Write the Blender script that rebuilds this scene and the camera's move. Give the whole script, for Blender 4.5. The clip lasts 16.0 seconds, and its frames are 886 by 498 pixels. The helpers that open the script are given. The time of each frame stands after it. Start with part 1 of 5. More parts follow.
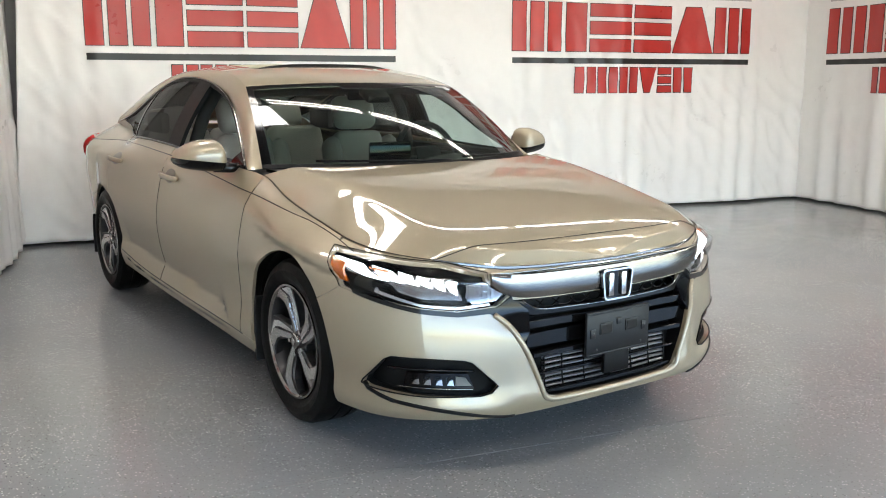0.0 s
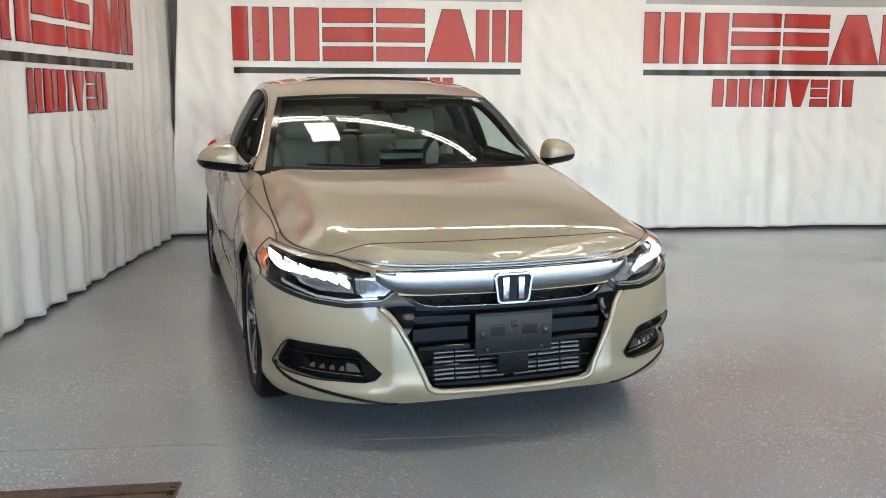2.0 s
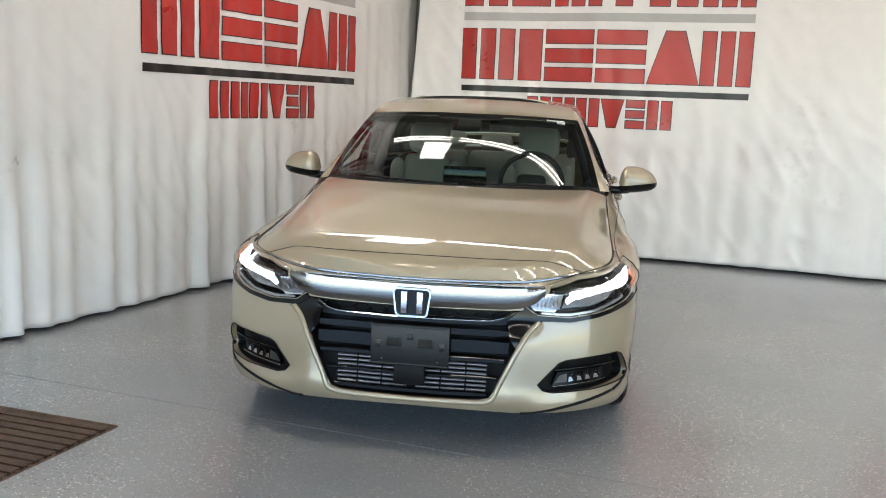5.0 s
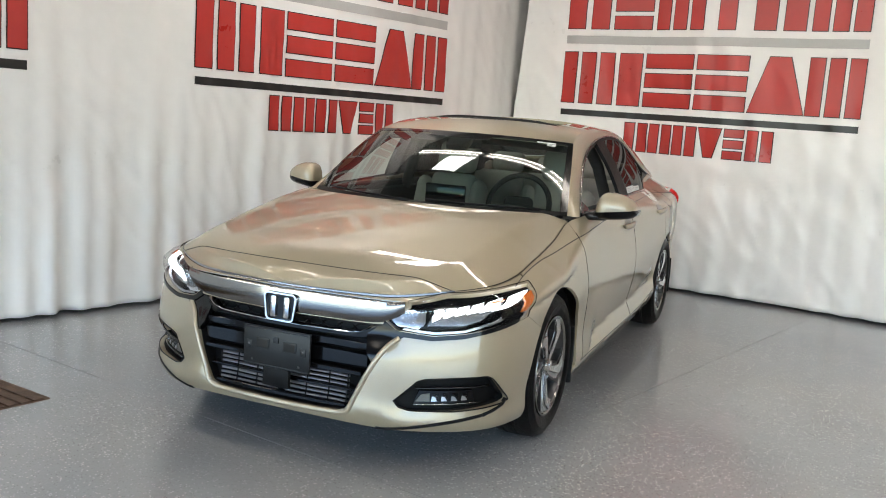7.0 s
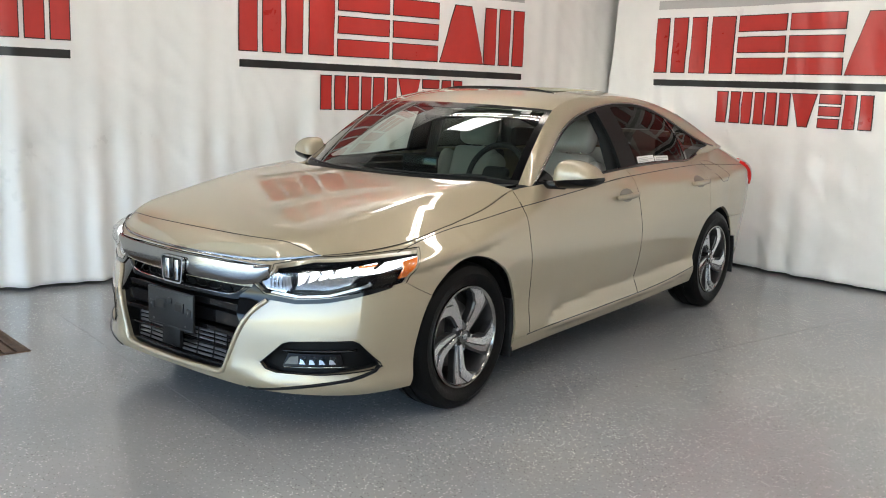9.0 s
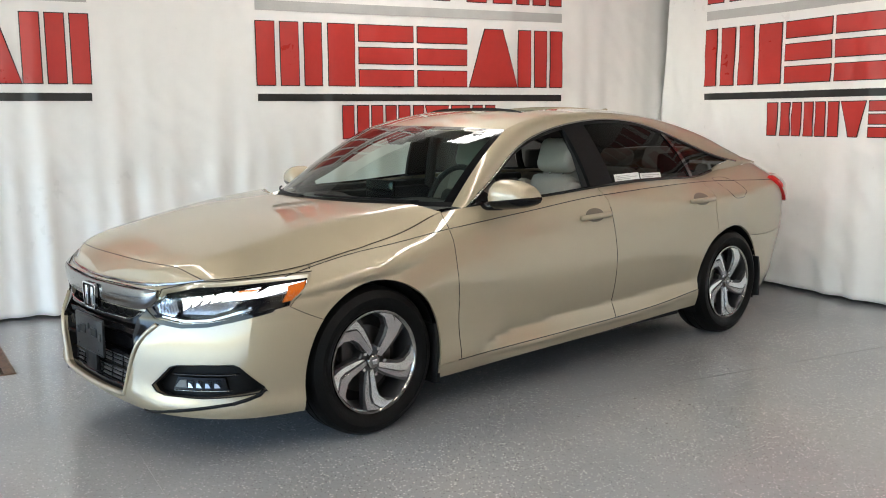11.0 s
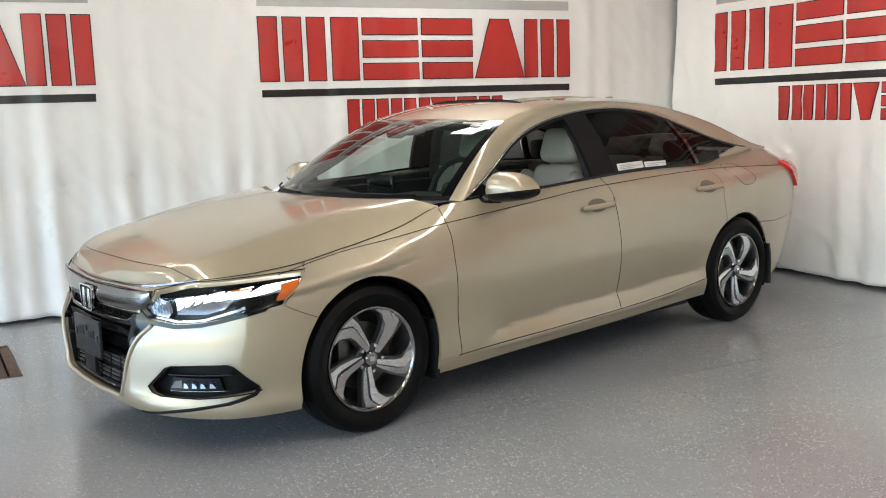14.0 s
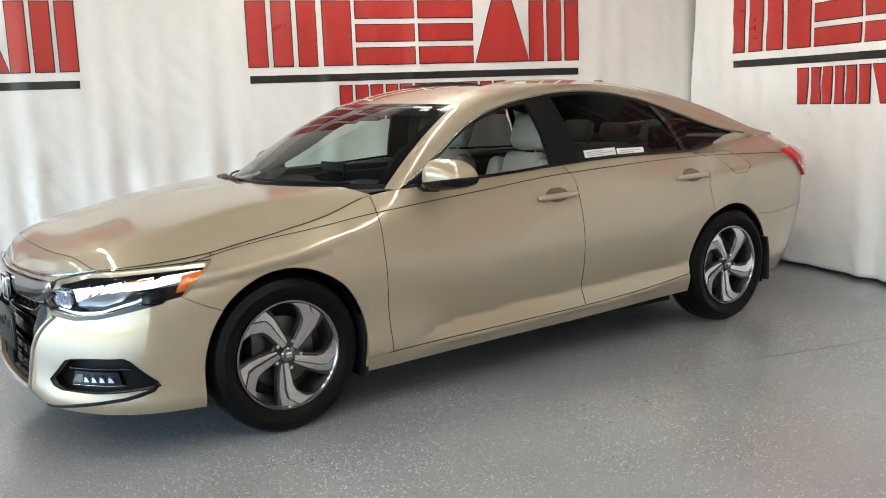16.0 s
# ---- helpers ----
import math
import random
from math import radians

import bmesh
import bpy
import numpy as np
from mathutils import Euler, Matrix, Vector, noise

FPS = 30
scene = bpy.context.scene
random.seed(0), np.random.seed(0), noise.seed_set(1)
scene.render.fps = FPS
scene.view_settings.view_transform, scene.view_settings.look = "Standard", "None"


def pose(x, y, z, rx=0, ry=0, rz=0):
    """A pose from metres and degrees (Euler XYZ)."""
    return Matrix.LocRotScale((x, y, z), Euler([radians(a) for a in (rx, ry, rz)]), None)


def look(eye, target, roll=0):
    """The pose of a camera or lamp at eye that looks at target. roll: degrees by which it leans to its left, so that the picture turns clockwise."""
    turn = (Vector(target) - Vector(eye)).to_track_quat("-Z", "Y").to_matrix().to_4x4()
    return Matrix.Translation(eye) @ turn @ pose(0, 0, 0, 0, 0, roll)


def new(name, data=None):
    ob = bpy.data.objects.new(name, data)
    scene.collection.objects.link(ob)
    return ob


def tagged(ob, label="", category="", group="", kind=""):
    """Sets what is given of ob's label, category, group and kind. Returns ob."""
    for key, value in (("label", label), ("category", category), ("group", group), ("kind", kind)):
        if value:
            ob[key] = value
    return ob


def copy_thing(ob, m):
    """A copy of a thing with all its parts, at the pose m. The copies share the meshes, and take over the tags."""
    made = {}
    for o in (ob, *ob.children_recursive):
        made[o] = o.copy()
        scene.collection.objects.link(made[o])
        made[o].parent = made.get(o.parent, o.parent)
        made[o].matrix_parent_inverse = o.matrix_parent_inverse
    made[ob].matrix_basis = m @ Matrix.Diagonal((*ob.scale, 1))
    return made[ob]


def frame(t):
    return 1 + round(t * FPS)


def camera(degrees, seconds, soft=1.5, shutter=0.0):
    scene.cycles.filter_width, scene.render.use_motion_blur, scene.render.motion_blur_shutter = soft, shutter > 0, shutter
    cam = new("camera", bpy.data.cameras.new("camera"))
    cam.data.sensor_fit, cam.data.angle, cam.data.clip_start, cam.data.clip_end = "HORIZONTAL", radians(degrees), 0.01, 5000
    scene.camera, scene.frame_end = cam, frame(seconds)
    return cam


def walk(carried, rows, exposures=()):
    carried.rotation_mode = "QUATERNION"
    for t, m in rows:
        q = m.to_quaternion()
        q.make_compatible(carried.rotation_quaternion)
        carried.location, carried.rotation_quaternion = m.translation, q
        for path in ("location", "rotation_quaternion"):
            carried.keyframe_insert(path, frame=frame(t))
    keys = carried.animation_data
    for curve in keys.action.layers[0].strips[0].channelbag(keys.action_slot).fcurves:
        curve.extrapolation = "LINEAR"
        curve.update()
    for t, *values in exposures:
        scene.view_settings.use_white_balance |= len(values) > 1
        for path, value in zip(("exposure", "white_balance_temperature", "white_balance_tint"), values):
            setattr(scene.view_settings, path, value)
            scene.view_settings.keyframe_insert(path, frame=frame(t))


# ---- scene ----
cam = camera(51.8, 16.0, soft=1.0)
PATH = [
    (0, (-2.335, -3.239, 1.353), (-1.24, -1.606, 0.988), -0.0),
    (0.5, (-2.124, -3.42, 1.364), (-1.178, -1.684, 1.064), 0.5),
    (1, (-1.908, -3.728, 1.363), (-1.077, -1.93, 1.082), 1.1),
    (1.5, (-1.629, -3.898, 1.353), (-0.853, -2.078, 1.06), 1.7),
    (2, (-1.277, -4.022, 1.351), (-0.678, -2.144, 1.011), 0.2),
    (2.5, (-0.92, -4.242, 1.363), (-0.544, -2.306, 1.03), 1.8),
    (3, (-0.59, -4.257, 1.378), (-0.274, -2.31, 1.046), 3.7),
    (3.5, (-0.321, -4.321, 1.414), (-0.115, -2.358, 1.094), 4.1),
    (4, (-0.016, -4.412, 1.459), (0.005, -2.433, 1.166), 3.3),
    (4.5, (0.256, -4.317, 1.447), (0.174, -2.345, 1.128), 3.6),
    (5, (0.578, -4.321, 1.401), (0.313, -2.365, 1.081), 2.3),
    (5.2, (0.733, -4.329, 1.402), (0.395, -2.383, 1.086), 1.9),
    (7.3, (2.221, -3.9, 1.443), (1.339, -2.127, 1.163), 2.3),
    (7.5, (2.4, -3.875, 1.45), (1.45, -2.138, 1.168), 1.0),
    (7.7, (2.534, -3.81, 1.437), (1.575, -2.08, 1.144), 1.2),
    (8, (2.683, -3.666, 1.418), (1.67, -1.965, 1.134), 2.2),
    (8.2, (2.781, -3.565, 1.422), (1.733, -1.892, 1.101), 2.5),
    (10.3, (3.819, -2.615, 1.391), (2.411, -1.227, 1.089), -0.6),
    (10.5, (3.891, -2.54, 1.393), (2.467, -1.17, 1.079), -0.9),
    (11, (3.992, -2.337, 1.393), (2.506, -1.029, 1.104), -0.4),
    (11.5, (4.063, -2.222, 1.393), (2.554, -0.949, 1.071), -1.7),
    (12, (4.055, -2.218, 1.397), (2.541, -0.944, 1.103), -1.8),
    (12.5, (4.056, -2.215, 1.398), (2.531, -0.956, 1.1), -1.9),
    (13, (4.079, -2.241, 1.405), (2.556, -0.98, 1.101), -1.9),
    (13.5, (4.024, -2.188, 1.398), (2.504, -0.926, 1.09), -1.8),
    (14, (4.037, -2.213, 1.399), (2.519, -0.948, 1.092), -1.8),
    (14.5, (4.039, -2.215, 1.395), (2.518, -0.952, 1.096), -2.1),
    (15, (4.026, -2.177, 1.385), (2.498, -0.925, 1.077), -2.4),
    (15.5, (4.122, -1.913, 1.354), (2.55, -0.71, 1.068), -3.7),
    (16, (4.255, -1.544, 1.347), (2.633, -0.421, 1.024), -2.1),
]
walk(cam, [(t, look(eye, target, roll)) for t, eye, target, roll in PATH], [(0, 0.09), (0.5, -0.04), (1.0, -0.05), (3.5, -0.20), (5.0, -0.19), (8.0, -0.09), (10.5, 0.04), (15.0, 0.07), (16.0, 0.14)])

# ---- world and light ----
world = bpy.data.worlds.new("world")
scene.world = world
world.use_nodes = True
wn = world.node_tree
for n_ in list(wn.nodes):
    wn.nodes.remove(n_)
wo = wn.nodes.new("ShaderNodeOutputWorld")
wb = wn.nodes.new("ShaderNodeBackground")
sky = wn.nodes.new("ShaderNodeTexSky")
sky.sky_type = "NISHITA"
sky.sun_disc = False
sky.sun_elevation, sky.sun_rotation = radians(45), radians(20)
wn.links.new(sky.outputs[0], wb.inputs[0])
wb.inputs[1].default_value = 1.15
wn.links.new(wb.outputs[0], wo.inputs[0])
TUBE = 37.0
PANEL = 26.0

# ---- materials ----


def nodes_of(name):
    m = bpy.data.materials.new(name)
    m.use_nodes = True
    t = m.node_tree
    return m, t, t.nodes["Principled BSDF"]


def principled(name, color, rough=0.5, metal=0.0, coat=0.0, coat_rough=0.03, vary=0.0, scale=8.0, bump=0.0, bump_scale=60.0, rough_vary=0.0, spec=0.5):
    """A surface with colour variation at two scales, roughness variation and fine relief."""
    m, t, b = nodes_of(name)
    b.inputs["Base Color"].default_value = (*color, 1)
    b.inputs["Roughness"].default_value = rough
    b.inputs["Metallic"].default_value = metal
    b.inputs["Coat Weight"].default_value = coat
    b.inputs["Coat Roughness"].default_value = coat_rough
    b.inputs["Specular IOR Level"].default_value = spec
    tc = t.nodes.new("ShaderNodeTexCoord")
    if vary or rough_vary:
        n1 = t.nodes.new("ShaderNodeTexNoise")
        n1.inputs["Scale"].default_value, n1.inputs["Detail"].default_value = scale, 6
        t.links.new(tc.outputs["Object"], n1.inputs["Vector"])
        n2 = t.nodes.new("ShaderNodeTexNoise")
        n2.inputs["Scale"].default_value, n2.inputs["Detail"].default_value = scale * 9, 4
        t.links.new(tc.outputs["Object"], n2.inputs["Vector"])
        add = t.nodes.new("ShaderNodeMath")
        add.operation = "MULTIPLY_ADD"
        add.inputs[1].default_value = 0.6
        t.links.new(n1.outputs[0], add.inputs[0])
        half = t.nodes.new("ShaderNodeMath")
        half.operation = "MULTIPLY"
        half.inputs[1].default_value = 0.4
        t.links.new(n2.outputs[0], half.inputs[0])
        t.links.new(half.outputs[0], add.inputs[2])
        if vary:
            ramp = t.nodes.new("ShaderNodeValToRGB")
            ramp.color_ramp.elements[0].position, ramp.color_ramp.elements[1].position = 0.3, 0.7
            ramp.color_ramp.elements[0].color = (*[c * (1 - vary) for c in color], 1)
            ramp.color_ramp.elements[1].color = (*[min(1, c * (1 + vary)) for c in color], 1)
            t.links.new(add.outputs[0], ramp.inputs[0])
            t.links.new(ramp.outputs[0], b.inputs["Base Color"])
        if rough_vary:
            mr = t.nodes.new("ShaderNodeMapRange")
            mr.inputs[1].default_value, mr.inputs[2].default_value = 0.3, 0.7
            mr.inputs[3].default_value, mr.inputs[4].default_value = max(0.02, rough - rough_vary), rough + rough_vary
            t.links.new(add.outputs[0], mr.inputs[0])
            t.links.new(mr.outputs[0], b.inputs["Roughness"])
    if bump:
        nb = t.nodes.new("ShaderNodeTexNoise")
        nb.inputs["Scale"].default_value, nb.inputs["Detail"].default_value = bump_scale, 5
        t.links.new(tc.outputs["Object"], nb.inputs["Vector"])
        bp = t.nodes.new("ShaderNodeBump")
        bp.inputs["Strength"].default_value, bp.inputs["Distance"].default_value = bump, 0.01
        t.links.new(nb.outputs[0], bp.inputs["Height"])
        t.links.new(bp.outputs[0], b.inputs["Normal"])
    return m


def emitter(name, color, strength):
    m, t, b = nodes_of(name)
    b.inputs["Base Color"].default_value = (0.8, 0.8, 0.8, 1)
    b.inputs["Emission Color"].default_value = (*color, 1)
    b.inputs["Emission Strength"].default_value = strength
    return m


def glass(name, tint, ior=1.5, rough=0.0, edge=1.0):
    """Thin pane: tinted see-through, with a mirror gloss by Fresnel."""
    m = bpy.data.materials.new(name)
    m.use_nodes = True
    t = m.node_tree
    t.nodes.remove(t.nodes["Principled BSDF"])
    tr = t.nodes.new("ShaderNodeBsdfTransparent")
    tr.inputs[0].default_value = (*tint, 1)
    gl = t.nodes.new("ShaderNodeBsdfGlossy")
    gl.inputs["Roughness"].default_value = rough
    lw = t.nodes.new("ShaderNodeLayerWeight")
    lw.inputs["Blend"].default_value = 0.5
    up = t.nodes.new("ShaderNodeMath")
    up.operation = "POWER"
    up.inputs[1].default_value = 5.0
    t.links.new(lw.outputs["Facing"], up.inputs[0])
    fr = t.nodes.new("ShaderNodeMath")
    fr.operation = "MULTIPLY_ADD"
    f0 = 1.2 * ((ior - 1) / (ior + 1)) ** 2
    fr.inputs[1].default_value, fr.inputs[2].default_value = edge * (1 - f0), f0
    t.links.new(up.outputs[0], fr.inputs[0])
    mx = t.nodes.new("ShaderNodeMixShader")
    t.links.new(fr.outputs[0], mx.inputs[0])
    t.links.new(tr.outputs[0], mx.inputs[1])
    t.links.new(gl.outputs[0], mx.inputs[2])
    t.links.new(mx.outputs[0], t.nodes["Material Output"].inputs[0])
    return m


def car_paint():
    m = principled("champagne_paint", (0.50, 0.435, 0.32), rough=0.50, metal=0.42, coat=1.0, coat_rough=0.008)
    m.node_tree.nodes["Principled BSDF"].inputs["Coat IOR"].default_value = 1.74
    t, b = m.node_tree, m.node_tree.nodes["Principled BSDF"]
    tc = t.nodes.new("ShaderNodeTexCoord")
    v = t.nodes.new("ShaderNodeTexVoronoi")
    v.inputs["Scale"].default_value = 900
    t.links.new(tc.outputs["Object"], v.inputs["Vector"])
    r = t.nodes.new("ShaderNodeValToRGB")
    r.color_ramp.elements[0].color = (0.312, 0.263, 0.180, 1)
    r.color_ramp.elements[1].color = (0.390, 0.327, 0.224, 1)
    t.links.new(v.outputs["Color"], r.inputs[0])
    t.links.new(r.outputs[0], b.inputs["Base Color"])
    return m


def epoxy_floor():
    m, t, b = nodes_of("grey_epoxy_floor")
    tc = t.nodes.new("ShaderNodeTexCoord")

    def noise_at(scale, detail=5):
        n = t.nodes.new("ShaderNodeTexNoise")
        n.inputs["Scale"].default_value, n.inputs["Detail"].default_value = scale, detail
        t.links.new(tc.outputs["Object"], n.inputs["Vector"])
        return n

    def ramp(src, p0, c0, p1, c1):
        r = t.nodes.new("ShaderNodeValToRGB")
        r.color_ramp.elements[0].position, r.color_ramp.elements[1].position = p0, p1
        r.color_ramp.elements[0].color, r.color_ramp.elements[1].color = (*c0, 1), (*c1, 1)
        t.links.new(src, r.inputs[0])
        return r.outputs[0]

    def mix(fac, a, b_):
        x = t.nodes.new("ShaderNodeMix")
        x.data_type = "RGBA"
        t.links.new(fac, x.inputs[0])
        for i, s in ((6, a), (7, b_)):
            if isinstance(s, tuple):
                x.inputs[i].default_value = (*s, 1)
            else:
                t.links.new(s, x.inputs[i])
        return x.outputs[2]

    def flakes(scale, cut):
        v = t.nodes.new("ShaderNodeTexVoronoi")
        v.inputs["Scale"].default_value = scale
        t.links.new(tc.outputs["Object"], v.inputs["Vector"])
        sep = t.nodes.new("ShaderNodeSeparateColor")
        t.links.new(v.outputs["Color"], sep.inputs[0])
        pick = t.nodes.new("ShaderNodeMath")
        pick.operation = "GREATER_THAN"
        pick.inputs[1].default_value = cut
        t.links.new(sep.outputs[0], pick.inputs[0])
        near = t.nodes.new("ShaderNodeMath")
        near.operation = "LESS_THAN"
        near.inputs[1].default_value = 0.38
        t.links.new(v.outputs["Distance"], near.inputs[0])
        both = t.nodes.new("ShaderNodeMath")
        both.operation = "MULTIPLY"
        t.links.new(pick.outputs[0], both.inputs[0])
        t.links.new(near.outputs[0], both.inputs[1])
        return both.outputs[0]

    base = ramp(noise_at(1.3).outputs[0], 0.3, (0.224, 0.235, 0.248), 0.7, (0.274, 0.285, 0.296))
    fine = ramp(noise_at(110, 3).outputs[0], 0.5, (0, 0, 0), 0.75, (1, 1, 1))
    c = mix(fine, base, (0.268, 0.278, 0.289))
    worn = ramp(noise_at(1.1, 5).outputs[0], 0.38, (0.28, 0.28, 0.28), 0.62, (1, 1, 1))

    def patchy(mask):
        x = t.nodes.new("ShaderNodeMath")
        x.operation = "MULTIPLY"
        t.links.new(mask, x.inputs[0])
        t.links.new(worn, x.inputs[1])
        return x.outputs[0]

    c = mix(patchy(flakes(108, 0.85)), c, (0.68, 0.69, 0.67))
    c = mix(patchy(flakes(135, 0.87)), c, (0.035, 0.035, 0.04))
    c = mix(patchy(flakes(95, 0.965)), c, (0.66, 0.64, 0.58))
    warm = ramp(noise_at(0.5, 3).outputs[0], 0.45, (0, 0, 0), 0.75, (0.5, 0.5, 0.5))
    c = mix(warm, c, (0.30, 0.285, 0.262))
    dirt = ramp(noise_at(2.2, 8).outputs[0], 0.62, (0, 0, 0), 0.85, (0.3, 0.3, 0.3))
    c = mix(dirt, c, (0.27, 0.25, 0.225))
    t.links.new(c, b.inputs["Base Color"])
    rr = t.nodes.new("ShaderNodeMapRange")
    rr.inputs[1].default_value, rr.inputs[2].default_value, rr.inputs[3].default_value, rr.inputs[4].default_value = 0.3, 0.7, 0.06, 0.15
    t.links.new(noise_at(6, 6).outputs[0], rr.inputs[0])
    t.links.new(rr.outputs[0], b.inputs["Roughness"])
    bp = t.nodes.new("ShaderNodeBump")
    bp.inputs["Strength"].default_value, bp.inputs["Distance"].default_value = 0.13, 0.01
    t.links.new(noise_at(38, 3).outputs[0], bp.inputs["Height"])
    t.links.new(bp.outputs[0], b.inputs["Normal"])
    return m


PAINT = car_paint()
FLOOR = epoxy_floor()
VINYL = principled("white_vinyl", (0.80, 0.79, 0.77), rough=0.33, vary=0.03, scale=1.6, bump=0.10, bump_scale=18, rough_vary=0.08)
RED = principled("red_print", (0.42, 0.027, 0.022), rough=0.32, vary=0.08, scale=2.5, rough_vary=0.06)
BLACK_PRINT = principled("black_print", (0.012, 0.012, 0.012), rough=0.35, vary=0.2)
GREY_PRINT = principled("grey_print", (0.42, 0.42, 0.41), rough=0.35, vary=0.06)
GLOSS_BLACK = principled("gloss_black_plastic", (0.004, 0.004, 0.0045), rough=0.10, coat=0.0, spec=0.30, rough_vary=0.03)
MATT_BLACK = principled("black_plastic", (0.005, 0.005, 0.0055), rough=0.5, spec=0.16, vary=0.2, scale=30, bump=0.1, bump_scale=300)
BRACKET = principled("charcoal_plastic", (0.012, 0.0125, 0.0135), rough=0.38, spec=0.35, vary=0.15, scale=20, bump=0.08, bump_scale=250)
RUBBER = principled("tyre_rubber", (0.0035, 0.0035, 0.0036), rough=0.46, spec=0.12, vary=0.3, scale=20, bump=0.15, bump_scale=120, rough_vary=0.1)
CHROME = principled("chrome", (0.80, 0.81, 0.82), rough=0.06, metal=1.0)
SATIN = principled("satin_chrome", (0.27, 0.262, 0.25), rough=0.15, metal=1.0, rough_vary=0.03, scale=12)
DARK_CHROME = principled("dark_chrome", (0.36, 0.365, 0.375), rough=0.07, metal=1.0, rough_vary=0.02, scale=20)
LAMP_SILVER = principled("lamp_silver", (0.45, 0.46, 0.48), rough=0.22, metal=0.8, vary=0.1, scale=60)
MACHINED = principled("machined_alloy", (0.62, 0.62, 0.625), rough=0.22, metal=1.0)
ALLOY_GREY = principled("grey_painted_alloy", (0.055, 0.055, 0.058), rough=0.35, metal=0.7, coat=0.4, vary=0.06, scale=25)
STEEL = principled("brake_steel", (0.12, 0.118, 0.115), rough=0.4, metal=1.0, vary=0.15, scale=30)
RADIATOR = principled("radiator_alloy", (0.30, 0.30, 0.31), rough=0.35, metal=0.9, vary=0.12, scale=40)
LEATHER = principled("grey_leather", (0.39, 0.365, 0.325), rough=0.5, vary=0.06, scale=10, bump=0.2, bump_scale=180)
DASH = principled("dark_dash_vinyl", (0.012, 0.013, 0.014), rough=0.55, spec=0.3, vary=0.2, bump=0.15, bump_scale=220)
# grey lining coloured near black: the dimness inside the cabin is in its colour
HEADLINER = principled("shaded_headliner", (0.032, 0.031, 0.03), rough=0.9, vary=0.05, scale=40)
CARPET = principled("dark_carpet", (0.02, 0.02, 0.02), rough=0.95, vary=0.3, scale=60)
SCREEN = principled("dark_screen", (0.004, 0.004, 0.005), rough=0.05)
AMBER = principled("amber_lens", (0.55, 0.12, 0.01), rough=0.12, coat=0.5)
TAIL_RED = principled("red_lens", (0.62, 0.012, 0.012), rough=0.1, coat=0.7)
REFLECTOR = principled("lamp_reflector", (0.75, 0.76, 0.78), rough=0.12, metal=1.0)
PAPER = principled("white_paper", (0.78, 0.78, 0.76), rough=0.6, vary=0.03)
RUST = principled("rusty_steel", (0.085, 0.05, 0.03), rough=0.7, metal=0.2, vary=0.45, scale=18, bump=0.3, bump_scale=90)
CRUMB = principled("dry_leaf", (0.035, 0.026, 0.018), rough=0.8, vary=0.3, scale=60)
PIT = principled("drain_pit", (0.012, 0.011, 0.01), rough=0.8, vary=0.3)
CEILING = principled("ceiling_paint", (0.24, 0.24, 0.234), rough=0.8, vary=0.04, scale=2, bump=0.1)
FAR_WALL = principled("painted_wall", (0.34, 0.34, 0.33), rough=0.7, vary=0.05, scale=1.5, bump=0.1)
GROOVE = principled("saw_cut", (0.16, 0.163, 0.167), rough=0.8, vary=0.2)
WHITE_METAL = principled("white_enamel", (0.75, 0.75, 0.74), rough=0.4)
LED = emitter("led_white", (0.93, 0.97, 1.0), 6.0)
TUBE_GLOW = emitter("tube_glow", (1.0, 0.915, 0.815), TUBE)
PANEL_GLOW = emitter("panel_glow", (1.0, 0.98, 0.95), PANEL)
WINDSHIELD = glass("windshield_glass", (0.47, 0.58, 0.53), 1.58)
DARK_GLASS = glass("privacy_glass", (0.09, 0.093, 0.093), 1.22, edge=0.4)
CLEAR = glass("clear_lens", (0.95, 0.96, 0.97), 1.35)

# ---- mesh helpers ----


def mesh_of(name, verts, faces, material, normals=None, smooth=True):
    me = bpy.data.meshes.new(name)
    me.from_pydata([tuple(float(c) for c in v) for v in verts], [], [tuple(int(i) for i in f) for f in faces])
    me.materials.append(material)
    if smooth:
        me.shade_smooth()
    if normals is not None:
        me.normals_split_custom_set_from_vertices([tuple(float(c) for c in n) for n in normals])
    me.update()
    return me


def part_mesh(name, me, parent, label=""):
    ob = new(name, me)
    ob.parent = parent
    if label:
        ob["label"] = label
    return ob


def part(name, bm, material, parent, label="", smooth=True, angle=35):
    """Links a bmesh as one mesh object under a thing or a part."""
    bmesh.ops.recalc_face_normals(bm, faces=bm.faces)
    me = bpy.data.meshes.new(name)
    bm.to_mesh(me)
    bm.free()
    me.materials.append(material)
    if smooth:
        me.shade_smooth()
        me.set_sharp_from_angle(angle=radians(angle))
    ob = new(name, me)
    if parent is not None:
        ob.parent = parent
    if label:
        ob["label"] = label
    return ob


def box(bm, cx, cy, cz, sx, sy, sz, bevel=0.0, m=None, segments=2):
    """A bevelled box of full sizes sx, sy, sz about a centre, under the pose m."""
    r = bmesh.ops.create_cube(bm, size=1.0)
    vs = r["verts"]
    for v in vs:
        v.co = Vector((cx + v.co.x * sx, cy + v.co.y * sy, cz + v.co.z * sz))
    if bevel > 0:
        es = list({e for v in vs for e in v.link_edges})
        res = bmesh.ops.bevel(bm, geom=es, offset=bevel, segments=segments, affect="EDGES", profile=0.5)
        vs = list({v for f in res["faces"] for v in f.verts} | {v for v in vs if v.is_valid})
    if m is not None:
        for v in vs:
            v.co = m @ v.co
    return vs


